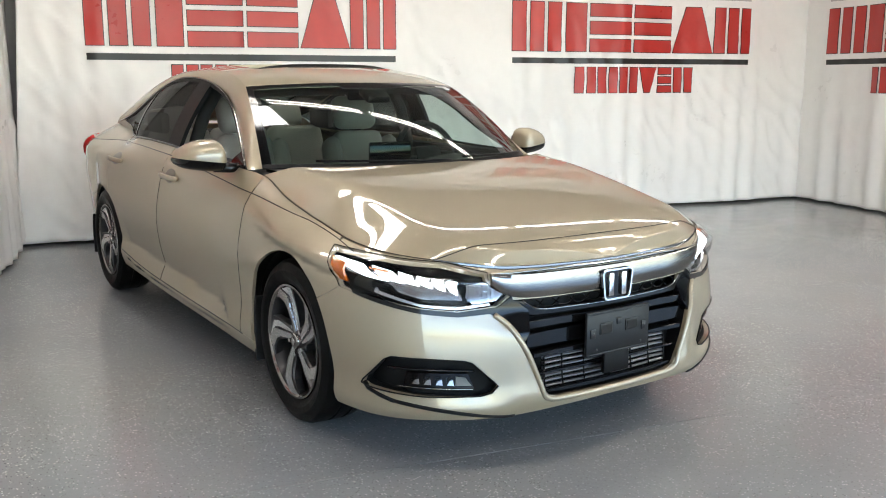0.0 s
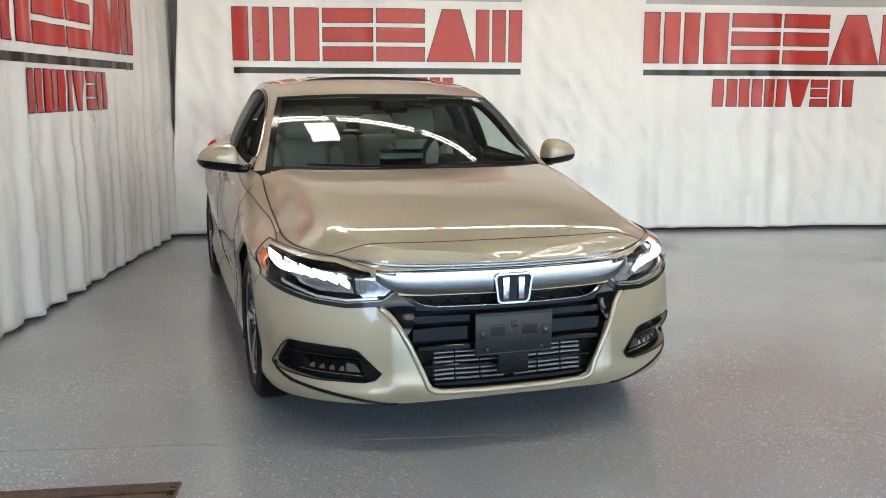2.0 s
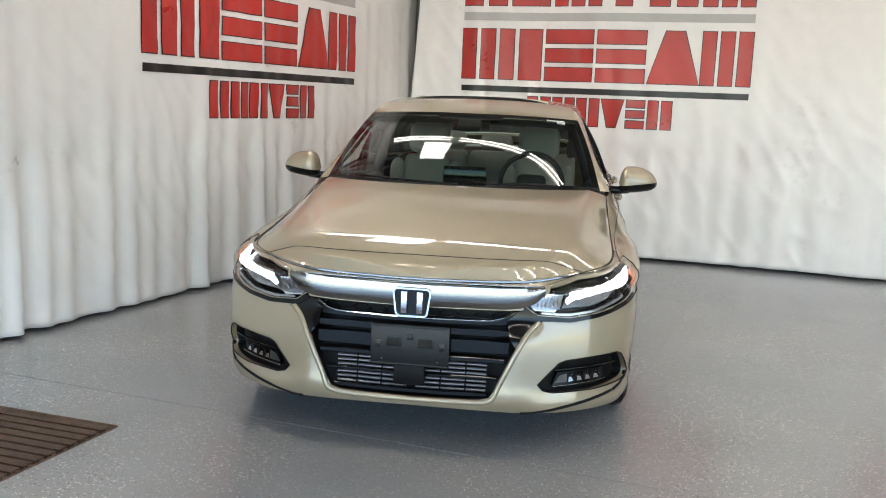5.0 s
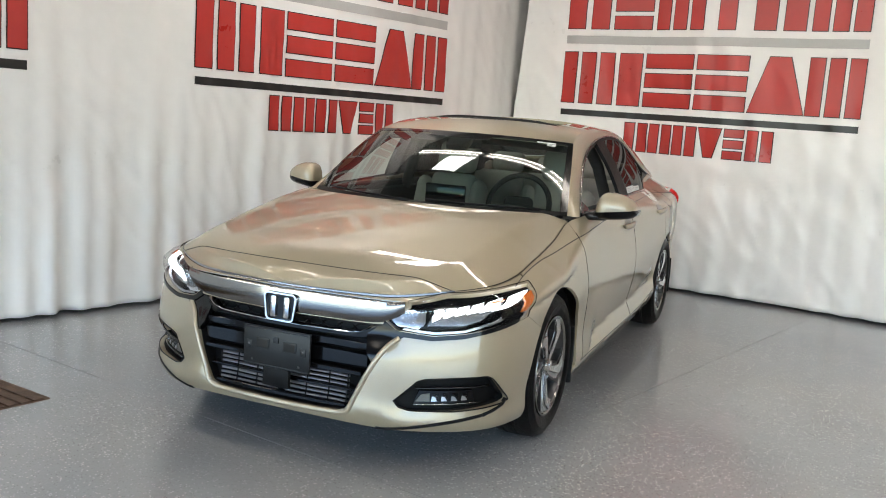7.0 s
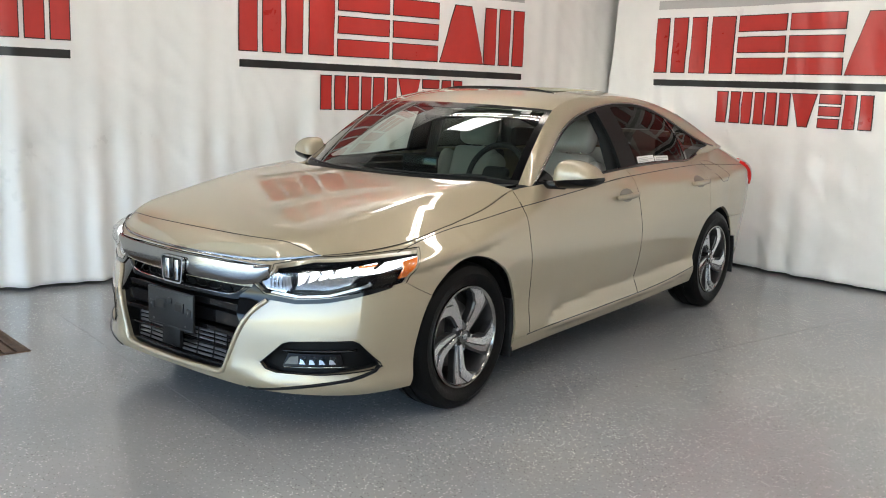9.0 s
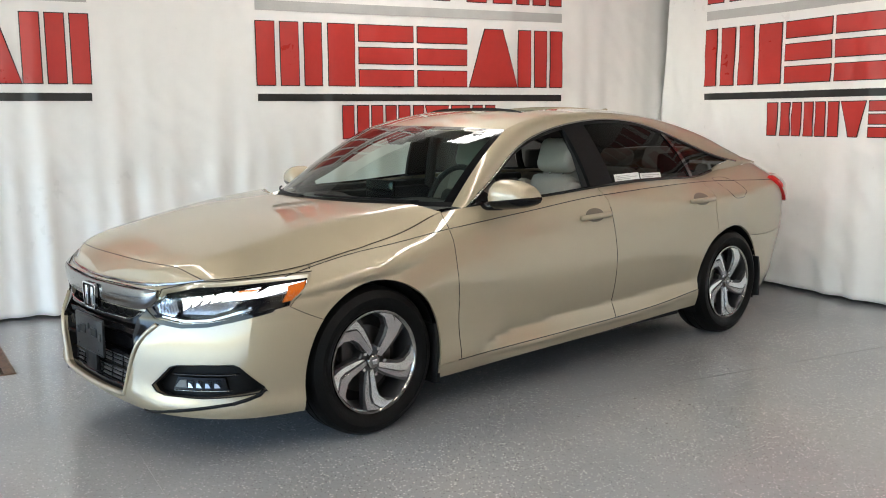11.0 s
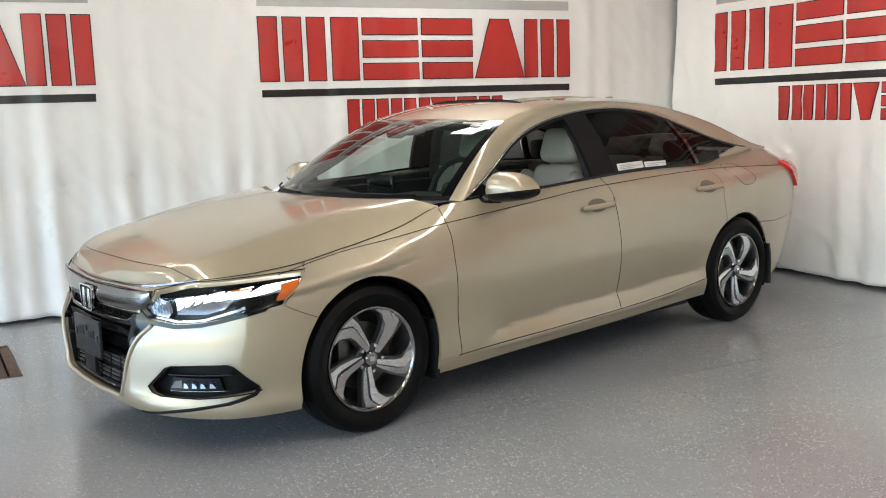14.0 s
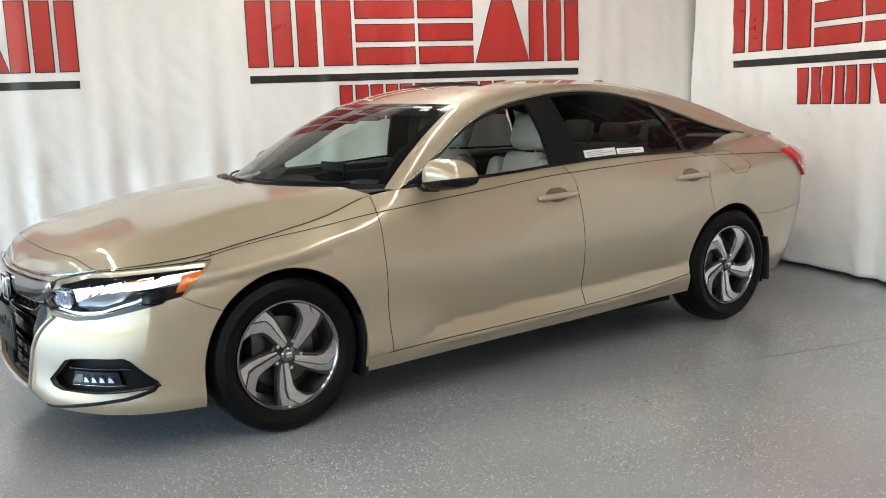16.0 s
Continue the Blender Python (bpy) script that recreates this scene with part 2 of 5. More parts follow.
def tube_along(points, radius, sides=6, closed=False):
    """Vertices and faces of a thin tube through the points."""
    pts = [Vector(p) for p in points]
    n = len(pts)
    verts, faces = [], []
    for i, p in enumerate(pts):
        a = pts[(i - 1) % n] if closed or i > 0 else p
        b = pts[(i + 1) % n] if closed or i < n - 1 else p
        d = (b - a).normalized()
        u = d.cross(Vector((0, 0, 1)))
        if u.length < 0.05:
            u = d.cross(Vector((1, 0, 0)))
        u.normalize()
        w = d.cross(u)
        for k in range(sides):
            t = 2 * math.pi * k / sides
            verts.append(p + radius * (math.cos(t) * u + math.sin(t) * w))
    for i in range(n if closed else n - 1):
        j = (i + 1) % n
        for k in range(sides):
            l = (k + 1) % sides
            faces.append((i * sides + k, i * sides + l, j * sides + l, j * sides + k))
    if not closed:
        faces.append(tuple(range(sides))[::-1])
        faces.append(tuple((n - 1) * sides + k for k in range(sides)))
    return verts, faces


def tube_part(name, points, radius, material, parent, label="", sides=6, closed=False):
    v, f = tube_along(points, radius, sides, closed)
    return part_mesh(name, mesh_of(name, v, f, material), parent, label)


def smooth_keys(*pairs):
    """A smooth curve without overshoot through (place, value) pairs."""
    xs = np.array([p[0] for p in pairs], float)
    ys = np.array([p[1] for p in pairs], float)
    h, d = np.diff(xs), np.diff(ys) / np.diff(xs)
    m = np.zeros(len(xs))
    for i in range(1, len(xs) - 1):
        if d[i - 1] * d[i] > 0:
            w1, w2 = 2 * h[i] + h[i - 1], h[i] + 2 * h[i - 1]
            m[i] = (w1 + w2) / (w1 / d[i - 1] + w2 / d[i])
    m[0], m[-1] = d[0], d[-1]

    cells = [(float(xs[k]), float(h[k]), float(ys[k]), float(ys[k + 1]), float(m[k]), float(m[k + 1])) for k in range(len(h))]
    first, last = float(xs[0]), float(xs[-1])

    def value(t):
        t = first if t < first else last if t > last else t
        for x0, w, y0, y1, m0, m1 in cells:
            if t <= x0 + w:
                break
        u = (t - x0) / w
        v = 1 - u
        return (1 + 2 * u) * v * v * y0 + u * v * v * w * m0 + u * u * (3 - 2 * u) * y1 - u * u * v * w * m1

    return value


def spline_keys(*pairs):
    """A natural cubic curve through (place, value) pairs, for surfaces that must mirror evenly."""
    xs = np.array([p[0] for p in pairs], float)
    ys = np.array([p[1] for p in pairs], float)
    n, h = len(xs), np.diff(xs)
    A, b = np.eye(n), np.zeros(n)
    for i in range(1, n - 1):
        A[i, i - 1:i + 2] = h[i - 1], 2 * (h[i - 1] + h[i]), h[i]
        b[i] = 6 * ((ys[i + 1] - ys[i]) / h[i] - (ys[i] - ys[i - 1]) / h[i - 1])
    m = np.linalg.solve(A, b)
    cells = [tuple(float(c) for c in (xs[k], h[k], ys[k], ys[k + 1], m[k], m[k + 1])) for k in range(n - 1)]
    first, last = float(xs[0]), float(xs[-1])

    def value(t):
        t = first if t < first else last if t > last else t
        for x0, w, y0, y1, m0, m1 in cells:
            if t <= x0 + w:
                break
        u = (t - x0) / w
        v = 1 - u
        return v * y0 + u * y1 + ((v ** 3 - v) * m0 + (u ** 3 - u) * m1) * w * w / 6

    return value

# ---- the room ----
# curtain lines on the floor: left, back and right of the car
CORNER_LB = (-1.10, 4.79)
LEFT_DIR = Vector((0.2794, 0.9602))
BACK_DIR = Vector((0.9811, -0.1933))
BACK_LEN = 8.18
CORNER_BR = (CORNER_LB[0] + BACK_DIR.x * BACK_LEN, CORNER_LB[1] + BACK_DIR.y * BACK_LEN)
ROOM_H = 3.5
HEM = 0.97


def curtain(origin, way, inward, seed, depth, low_depth, slant_depth):
    """A hanging curtain: the point at s metres along it and height z, pushed out by d."""
    rnd = random.Random(seed)
    waves = [(rnd.uniform(2.2, 5.0), rnd.uniform(0, 6.3), rnd.uniform(0.5, 1.0)) for _ in range(3)]
    tight = [(rnd.uniform(14, 40), rnd.uniform(0, 6.3), rnd.uniform(0.3, 1.0)) for _ in range(5)]

    def point(s, z, d=0.0):
        w = sum(a * math.sin(f * s + p + 0.12 * z) for f, p, a in waves) * depth
        low = max(0.0, min(1.0, (HEM - z) / 0.5))
        up = max(0.0, min(1.0, (z - HEM) / 1.2))
        k = noise.noise(Vector((s * 0.9, z * 0.25, seed * 3.7)))
        t = sum(a * math.sin(f * s + p + 0.5 * k * z) for f, p, a in tight)
        near_hem = math.exp(-((z - HEM) / 0.10) ** 2)
        w += t * (low_depth * low * (0.7 + 1.0 * k) + 0.0060 * near_hem + 0.0026 * (1 - up) + 0.0022)
        w += 0.010 * noise.noise(Vector((s * 2.3, z * 0.9, seed))) * (0.6 + 0.4 * low)
        w += 0.0032 * noise.noise(Vector((s * 8.0 + z * 2.5, z * 3.0 - s * 1.5, seed + 9)))
        pucker = noise.noise(Vector((s * 16.0, z * 2.0, seed + 31)))
        w += 0.006 * pucker * math.exp(-((z - HEM + 0.07) / 0.09) ** 2)
        slant = noise.noise(Vector((s * 4.0 + z * 3.0, z * 1.4 - s * 1.2, seed + 21)))
        w += 0.016 * (0.35 - min(0.35, abs(slant))) * (0.4 + 0.6 * (1 - up)) * slant_depth
        w -= 0.010 * near_hem
        return Vector((origin[0] + way.x * s + inward.x * (w + d), origin[1] + way.y * s + inward.y * (w + d), z))

    return point


def curtain_wall(name, point, s0, s1, label, edge=None):
    ns, zs = int((s1 - s0) / 0.022), [0.025 + 0.035 * i for i in range(int((ROOM_H - 0.06) / 0.035))]
    verts, faces = [], []
    for i in range(ns + 1):
        s = s0 + (s1 - s0) * i / ns
        for z in zs:
            s_, d_ = edge(s, z) if edge else (s, 0.0)
            verts.append(point(s_, z, d_))
    m = len(zs)
    for i in range(ns):
        for j in range(m - 1):
            a = i * m + j
            faces.append((a, a + m, a + m + 1, a + 1))
    ob = new(name, mesh_of(name, verts, faces, VINYL))
    so = ob.modifiers.new("thickness", "SOLIDIFY")
    so.thickness, so.offset = 0.003, -1
    return tagged(ob, label, "curtain wall", kind="structure")


def print_shape(name, wall, point, corners, material, lift):
    """A printed four-sided shape on a curtain: corners (s, z) from the bottom left, counter-clockwise."""
    (ax, az), (bx, bz), (cx, cz), (dx, dz) = corners
    nx = max(2, int(max(abs(bx - ax), abs(cx - dx)) / 0.025))
    nz = max(2, int(max(abs(dz - az), abs(cz - bz)) / 0.035))
    verts, faces = [], []
    for i in range(nx + 1):
        u = i / nx
        for j in range(nz + 1):
            v = j / nz
            s = (ax * (1 - u) + bx * u) * (1 - v) + (dx * (1 - u) + cx * u) * v
            z = (az * (1 - u) + bz * u) * (1 - v) + (dz * (1 - u) + cz * u) * v
            verts.append(point(s, z, lift))
    m = nz + 1
    for i in range(nx):
        for j in range(nz):
            a = i * m + j
            faces.append((a, a + m, a + m + 1, a + 1))
    return part_mesh(name, mesh_of(name, verts, faces, material), wall)


def bars(kind, x0, x1, z0, z1):
    """Plain shapes that stand in for one character of a brand sign."""
    w, h = x1 - x0, z1 - z0

    def rect(a, b, c, d):
        return [(x0 + a * w, z0 + c * h), (x0 + b * w, z0 + c * h), (x0 + b * w, z0 + d * h), (x0 + a * w, z0 + d * h)]

    if kind == "three_up":
        return [rect(0, 0.27, 0, 1), rect(0.365, 0.635, 0, 1), rect(0.73, 1, 0, 1)]
    if kind == "two_up":
        return [rect(0, 0.42, 0, 1), rect(0.58, 1, 0, 1)]
    if kind == "three_flat":
        return [rect(0, 1, 0, 0.26), rect(0, 1, 0.37, 0.63), rect(0, 1, 0.74, 1)]
    if kind == "foot":
        return [[(x0, z0), (x1, z0), (x0 + 0.68 * w, z1), (x0 + 0.32 * w, z1)]]
    if kind == "peak":
        return [[(x0 + 0.32 * w, z0), (x0 + 0.68 * w, z0), (x1, z1), (x0, z1)]]
    return [rect(0, 1, 0, 1)]


ROW_TOP = (("two_up", 0.0, 0.155), ("three_flat", 0.175, 0.31), ("three_up", 0.33, 0.495), ("block", 0.545, 0.60), ("two_up", 0.66, 0.815), ("three_up", 0.835, 1.0))
ROW_MID = (("three_up", 0.0, 0.19), ("block", 0.21, 0.29), ("three_flat", 0.305, 0.475), ("three_flat", 0.49, 0.655), ("foot", 0.665, 0.835), ("three_up", 0.84, 1.0))
ROW_LOW = (("two_up", 0.0, 0.16), ("two_up", 0.18, 0.335), ("two_up", 0.355, 0.51), ("peak", 0.525, 0.68), ("three_flat", 0.70, 0.82), ("two_up", 0.845, 1.0))


def sign(wall, point, s0, s1, flip=False):
    """Three rows of red shapes with black rims, a grey rule and a black rule."""
    L = s1 - s0

    def row(spec, a, b, z0, z1):
        for kind, u0, u1 in spec:
            for q in bars(kind, a + (b - a) * u0, a + (b - a) * u1, z0, z1):
                cx, cz = sum(p[0] for p in q) / 4, sum(p[1] for p in q) / 4
                g = 0.007
                rim = [(p[0] + math.copysign(g, p[0] - cx), p[1] + math.copysign(g, p[1] - cz)) for p in q]
                print_shape("print_rim", wall, point, rim, BLACK_PRINT, 0.004)
                print_shape("red_print", wall, point, q, RED, 0.008)

    row(ROW_TOP, s0 + 0.01, s1 - 0.01, 2.32, 2.76)
    row(ROW_MID, s0, s1, 1.632, 2.10)
    row(ROW_LOW, s0 + 0.25 * L, s0 + 0.755 * L, 1.222, 1.475)
    print_shape("grey_rule", wall, point, [(s0, 2.180), (s1, 2.180), (s1, 2.255), (s0, 2.255)], GREY_PRINT, 0.004)
    print_shape("black_rule", wall, point, [(s0, 1.512), (s1, 1.512), (s1, 1.567), (s0, 1.567)], BLACK_PRINT, 0.004)


LEFT_START = (CORNER_LB[0] - LEFT_DIR.x * 11.0, CORNER_LB[1] - LEFT_DIR.y * 11.0)
left_pt = curtain(LEFT_START, LEFT_DIR, Vector((LEFT_DIR.y, -LEFT_DIR.x)), 3, 0.010, 0.013, 1.8)
back_pt = curtain(CORNER_LB, BACK_DIR, Vector((BACK_DIR.y, -BACK_DIR.x)), 5, 0.014, 0.008, 2.6)
right_pt = curtain(CORNER_BR, -LEFT_DIR, Vector((-LEFT_DIR.y, LEFT_DIR.x)), 8, 0.014, 0.009, 0.8)
wall_left = curtain_wall("wall_left", left_pt, 0.0, 11.22, "white vinyl curtain with red printed shapes, hung beside the car")


def back_edge(s, z):
    """The curtain's free edge at the corner hangs a little aslant and stands off the next curtain."""
    k = max(0.0, 1 - s / 0.45)
    return s + k * (0.01 + 0.065 * max(0.0, z - 0.6)), 0.016 * k * k


wall_back = curtain_wall("wall_back", back_pt, 0.0, BACK_LEN, "white vinyl curtain with red printed shapes and creases behind the car", back_edge)
wall_right = curtain_wall("wall_right", right_pt, 0.0, 4.8, "white vinyl curtain with red printed shapes at the far side")


for wall_, pt_, s0_, s1_ in ((wall_left, left_pt, 0.0, 10.98), (wall_back, back_pt, 0.50, BACK_LEN - 0.02), (wall_right, right_pt, 0.02, 4.8)):
    print_shape("hem_seam", wall_, pt_, [(s0_, HEM - 0.012), (s1_, HEM - 0.012), (s1_, HEM + 0.014), (s0_, HEM + 0.014)], VINYL, 0.006)


def left_s(y):
    return (y - LEFT_START[1]) / LEFT_DIR.y


def back_s(x):
    return (x - CORNER_LB[0]) / BACK_DIR.x


sign(wall_left, left_pt, left_s(1.215), left_s(3.785))
sign(wall_left, left_pt, left_s(-2.47), left_s(0.095))
sign(wall_back, back_pt, back_s(-0.52), back_s(2.10))
sign(wall_back, back_pt, back_s(3.27), back_s(6.09))
sign(wall_right, right_pt, 0.35, 3.05)

# floor, drain and saw cuts
GRATE_FAR = Vector((-1.235, -0.885, 0))
GA, GB = Vector((-0.985, 0.165, 0)), Vector((-0.213, -0.977, 0))
GW, GL = 0.80, 1.50
quad = [GRATE_FAR, GRATE_FAR + GA * GW, GRATE_FAR + GA * GW + GB * GL, GRATE_FAR + GB * GL]


def floor_mesh():
    outer = [Vector((-30, -45, 0)), Vector((45, -45, 0)), Vector((45, 12, 0)), Vector((-30, 12, 0))]
    verts = [v for v in outer] + quad
    # strips round the drain opening: corners far right, far left, near left, near right
    o0, o1, o2, o3, a, b, c, d = range(8)
    faces = [(o1, o2, a, d), (o2, o3, b, a), (o3, o0, c, b), (o0, o1, d, c)]
    return mesh_of("floor", verts, faces, FLOOR, smooth=False)


floor = tagged(new("floor", floor_mesh()), "grey speckled epoxy floor with glossy worn coat", "floor", kind="structure")

bm = bmesh.new()
pit = [bm.verts.new(p + Vector((0, 0, dz))) for dz in (0, -0.14) for p in quad]
for i in range(4):
    j = (i + 1) % 4
    bm.faces.new((pit[i], pit[4 + i], pit[4 + j], pit[j]))
bm.faces.new((pit[4], pit[5], pit[6], pit[7]))
drain_pit = tagged(part("drain_pit", bm, PIT, None, smooth=False), "dark concrete pit under the drain grate", "drain pit", kind="structure")

drain = tagged(new("drain_grate"), "rusty brown steel drain grate set in floor", "drain grate")
for k in range(4):
    p, q = quad[k], quad[(k + 1) % 4]
    tv, tf = tube_along([p.lerp(q, 0.0), p.lerp(q, 1.0)], 0.012, 4)
    part_mesh("frame_bar", mesh_of("frame_bar", [v + Vector((0, 0, -0.006)) for v in tv], tf, RUST, smooth=False), drain)


def flat_bar(p, q, half, top, low):
    d = (q - p).normalized()
    u = Vector((-d.y, d.x, 0)) * half
    vs = [r + s * u + Vector((0, 0, z)) for r in (p, q) for s in (-1, 1) for z in (low, top)]
    return vs, [(0, 1, 3, 2), (4, 6, 7, 5), (0, 4, 5, 1), (2, 3, 7, 6), (1, 5, 7, 3), (0, 2, 6, 4)]


for k in range(1, 5):
    p = quad[0] + GA * (GW * k / 5)
    v, f = flat_bar(p, p + GB * GL, 0.008, -0.030, -0.065)
    part_mesh("bearer", mesh_of("bearer", v, f, RUST, smooth=False), drain)
NS = 25
for k in range(NS):
    p = quad[0] + GB * (GL * (k + 0.5) / NS)
    v, f = flat_bar(p + GA * 0.034, p + GA * (GW - 0.034), 0.0225, -0.003, -0.030)
    part_mesh("slat", mesh_of("slat", v, f, RUST, smooth=False), drain)
    for e_ in (0.020, GW - 0.020):
        v, f = flat_bar(p + GA * (e_ - 0.014), p + GA * (e_ + 0.014), 0.010, -0.006, -0.026)
        part_mesh("slat_end", mesh_of("slat_end", v, f, RUST, smooth=False), drain)

for p, q in ((Vector((-2.2, -0.32, 0.001)), Vector((6.0, -2.08, 0.001))), (Vector((1.93, 3.95, 0.001)), Vector((0.92, 0.1, 0.001)))):
    v, f = flat_bar(p, q, 0.0013, 0.0003, -0.004)
    tagged(new("saw_cut", mesh_of("saw_cut", v, f, GROOVE, smooth=False)), "dark saw cut joint in the epoxy floor", "floor joint", kind="structure")

# crumbs of dry leaf on the floor beside the car
rnd_ = random.Random(41)
for x_, y_ in ((1.346, 1.25), (1.58, 1.365), (1.65, 0.93), (1.33, 0.84), (1.512, 1.383), (1.666, 1.058), (1.44, 1.12)):
    bm = bmesh.new()
    rim_ = []
    for k in range(7):
        t_ = 2 * math.pi * k / 7
        r_ = rnd_.uniform(0.003, 0.007)
        rim_.append(bm.verts.new((r_ * 1.5 * math.cos(t_), r_ * math.sin(t_), rnd_.uniform(0.001, 0.004))))
    mid_, low_ = bm.verts.new((0, 0, 0.004)), bm.verts.new((0, 0, 0.0005))
    for k in range(7):
        bm.faces.new((rim_[k], rim_[(k + 1) % 7], mid_))
        bm.faces.new((rim_[(k + 1) % 7], rim_[k], low_))
    crumb = part("leaf_crumb", bm, CRUMB, None, smooth=False)
    crumb.matrix_basis = pose(x_, y_, 0, 0, 0, rnd_.uniform(0, 360))
    tagged(crumb, "small dark crumb of dry leaf lying on the floor", "leaf crumb", group="leaf crumbs")

# ceiling and the closing walls behind the camera
bm = bmesh.new()
box(bm, 1, 0.7, ROOM_H + 0.06, 26, 16.8, 0.12)
tagged(part("ceiling", bm, CEILING, None, smooth=False), "plain pale painted ceiling over the booth", "ceiling", kind="structure")
bm = bmesh.new()
box(bm, -9.0, -7.6, ROOM_H / 2, 6.0, 0.15, ROOM_H)
box(bm, 4.0, -7.6, 3.2, 20.0, 0.15, 0.6)
box(bm, 13.85, -7.6, ROOM_H / 2, 0.3, 0.15, ROOM_H)
tagged(part("wall_front", bm, FAR_WALL, None, smooth=False), "plain painted wall with a wide open doorway facing the booth", "wall", kind="structure")
bm = bmesh.new()
box(bm, 13.93, 0.7, ROOM_H / 2, 0.15, 16.4, ROOM_H)
tagged(part("wall_hall", bm, FAR_WALL, None, smooth=False), "plain painted side wall of the hall", "wall", kind="structure")



# unseen walls added behind the curtains to keep skylight from leaking under them


def back_up(name, p, q, label):
    d = Vector((q[0] - p[0], q[1] - p[1]))
    bm = bmesh.new()
    box(bm, 0, 0, ROOM_H / 2, d.length + 1.0, 0.15, ROOM_H)
    ob = part(name, bm, FAR_WALL, None, smooth=False)
    out = Vector((-d.y, d.x)).normalized() * 0.45
    ob.matrix_basis = pose((p[0] + q[0]) / 2 + out.x, (p[1] + q[1]) / 2 + out.y, 0, 0, 0, math.degrees(math.atan2(d.y, d.x)))
    return tagged(ob, label, "wall", kind="structure")


back_up("wall_left_outer", LEFT_START, CORNER_LB, "plain unseen wall added behind the curtain to stop skylight")
back_up("wall_back_outer", CORNER_LB, CORNER_BR, "plain unseen wall added behind the curtain to stop skylight")
back_up("wall_right_outer", CORNER_BR, (CORNER_BR[0] - LEFT_DIR.x * 4.2, CORNER_BR[1] - LEFT_DIR.y * 4.2), "plain unseen wall added behind the curtain to stop skylight")


def tube_light(x, y, turn):
    root = tagged(new("ceiling_light"), "white fluorescent strip light with two glowing tubes, most rows added unseen", "ceiling light", group="strip lights")
    root.matrix_basis = pose(x, y, ROOM_H, 0, 0, turn)
    bm = bmesh.new()
    box(bm, 0, 0, -0.03, 1.25, 0.16, 0.06, 0.008)
    part("housing", bm, WHITE_METAL, root)
    for s in (-0.045, 0.045):
        v, f = tube_along([(-0.59, s, -0.085), (0.59, s, -0.085)], 0.014, 10)
        part_mesh("tube", mesh_of("tube", v, f, TUBE_GLOW), root)
        for e in (-0.605, 0.605):
            bm = bmesh.new()
            box(bm, e, s, -0.075, 0.02, 0.04, 0.05, 0.004)
            part("socket", bm, WHITE_METAL, root)
    return root


LIGHT_TURN = -14.0
first = tube_light(0, 0, LIGHT_TURN)
first_done = False
# Reflections give row 2.02 only; the other rows are unseen, added to brighten.
for row_x, row_y in ((0.2, 2.02), (0.2, -1.6), (0.2, -4.8), (0.2, 0.2), (0.2, -3.2)):
    for k in range(2 if row_y in (0.2, -3.2) else -2, 5):
        px, py = row_x + 1.32 * k * math.cos(radians(LIGHT_TURN)), row_y + 1.32 * k * math.sin(radians(LIGHT_TURN))
        if not first_done:
            first.matrix_basis = pose(px, py, ROOM_H, 0, 0, LIGHT_TURN)
            first_done = True
        else:
            copy_thing(first, pose(px, py, ROOM_H, 0, 0, LIGHT_TURN))

led_panel = tagged(new("ceiling_light"), "square white glowing ceiling panel light", "ceiling light")
led_panel.matrix_basis = pose(-0.80, 1.86, ROOM_H, 0, 0, LIGHT_TURN)
bm = bmesh.new()
box(bm, 0, 0, -0.03, 0.56, 0.56, 0.06, 0.01)
part("frame", bm, WHITE_METAL, led_panel)
bm = bmesh.new()
box(bm, 0, 0, -0.063, 0.50, 0.50, 0.008)
part("diffuser", bm, PANEL_GLOW, led_panel)

# ---- the car: surface laws ----
import functools

# Places on the body side: a from 0 (nose centre) to 1 (front axle), 1 + y along the side, 4 to 5 round the tail.
# Negative a is the other side. h runs from 0 (bottom edge) to 1 (top edge).
low_z = smooth_keys((0, 0.208), (0.35, 0.197), (0.6, 0.194), (0.8, 0.190), (1, 0.182), (1.45, 0.186), (1.8, 0.194), (2.6, 0.208), (3.4, 0.226), (4, 0.23), (5, 0.22))
top_z = spline_keys((0, 0.715), (0.35, 0.731), (0.62, 0.757), (0.8, 0.778), (1, 0.822), (1.3, 0.885), (1.45, 0.935), (1.65, 0.960), (2.1, 0.972), (2.6, 0.998), (3.4, 1.004), (3.85, 1.008), (4.2, 1.050), (4.5, 1.040), (5, 1.03))
nose_d = spline_keys((0, 0.894), (0.05, 0.905), (0.14, 0.898), (0.25, 0.890), (0.45, 0.886), (0.65, 0.880), (0.83, 0.874), (0.95, 0.862), (1, 0.848))
side_w = spline_keys((0, 0.884), (0.10, 0.910), (0.24, 0.906), (0.5, 0.913), (0.75, 0.886), (0.9, 0.848), (1, 0.80))
W_SHOULDER = side_w(0.84)
tail_d = smooth_keys((0, 0.76), (0.12, 0.83), (0.3, 0.95), (0.5, 1.02), (0.8, 1.01), (1, 0.95))
top_x = smooth_keys((1, 0.782), (1.3, 0.776), (1.45, 0.772), (1.65, 0.797), (2.6, 0.800), (3.4, 0.765), (4, 0.665), (5, 0.665))
nose_square = spline_keys((0, 2.72), (0.3, 2.66), (0.6, 2.50), (0.85, 2.25), (1, 2.15))
corner_q = smooth_keys((0, 0.30), (0.3, 0.60), (0.7, 0.60), (0.9, 0.35), (1, 0.0))
nose_w = spline_keys((0, 0.882), (0.05, 0.894), (0.15, 0.892), (0.35, 0.903), (0.55, 0.910), (0.75, 0.907), (1, 0.88))
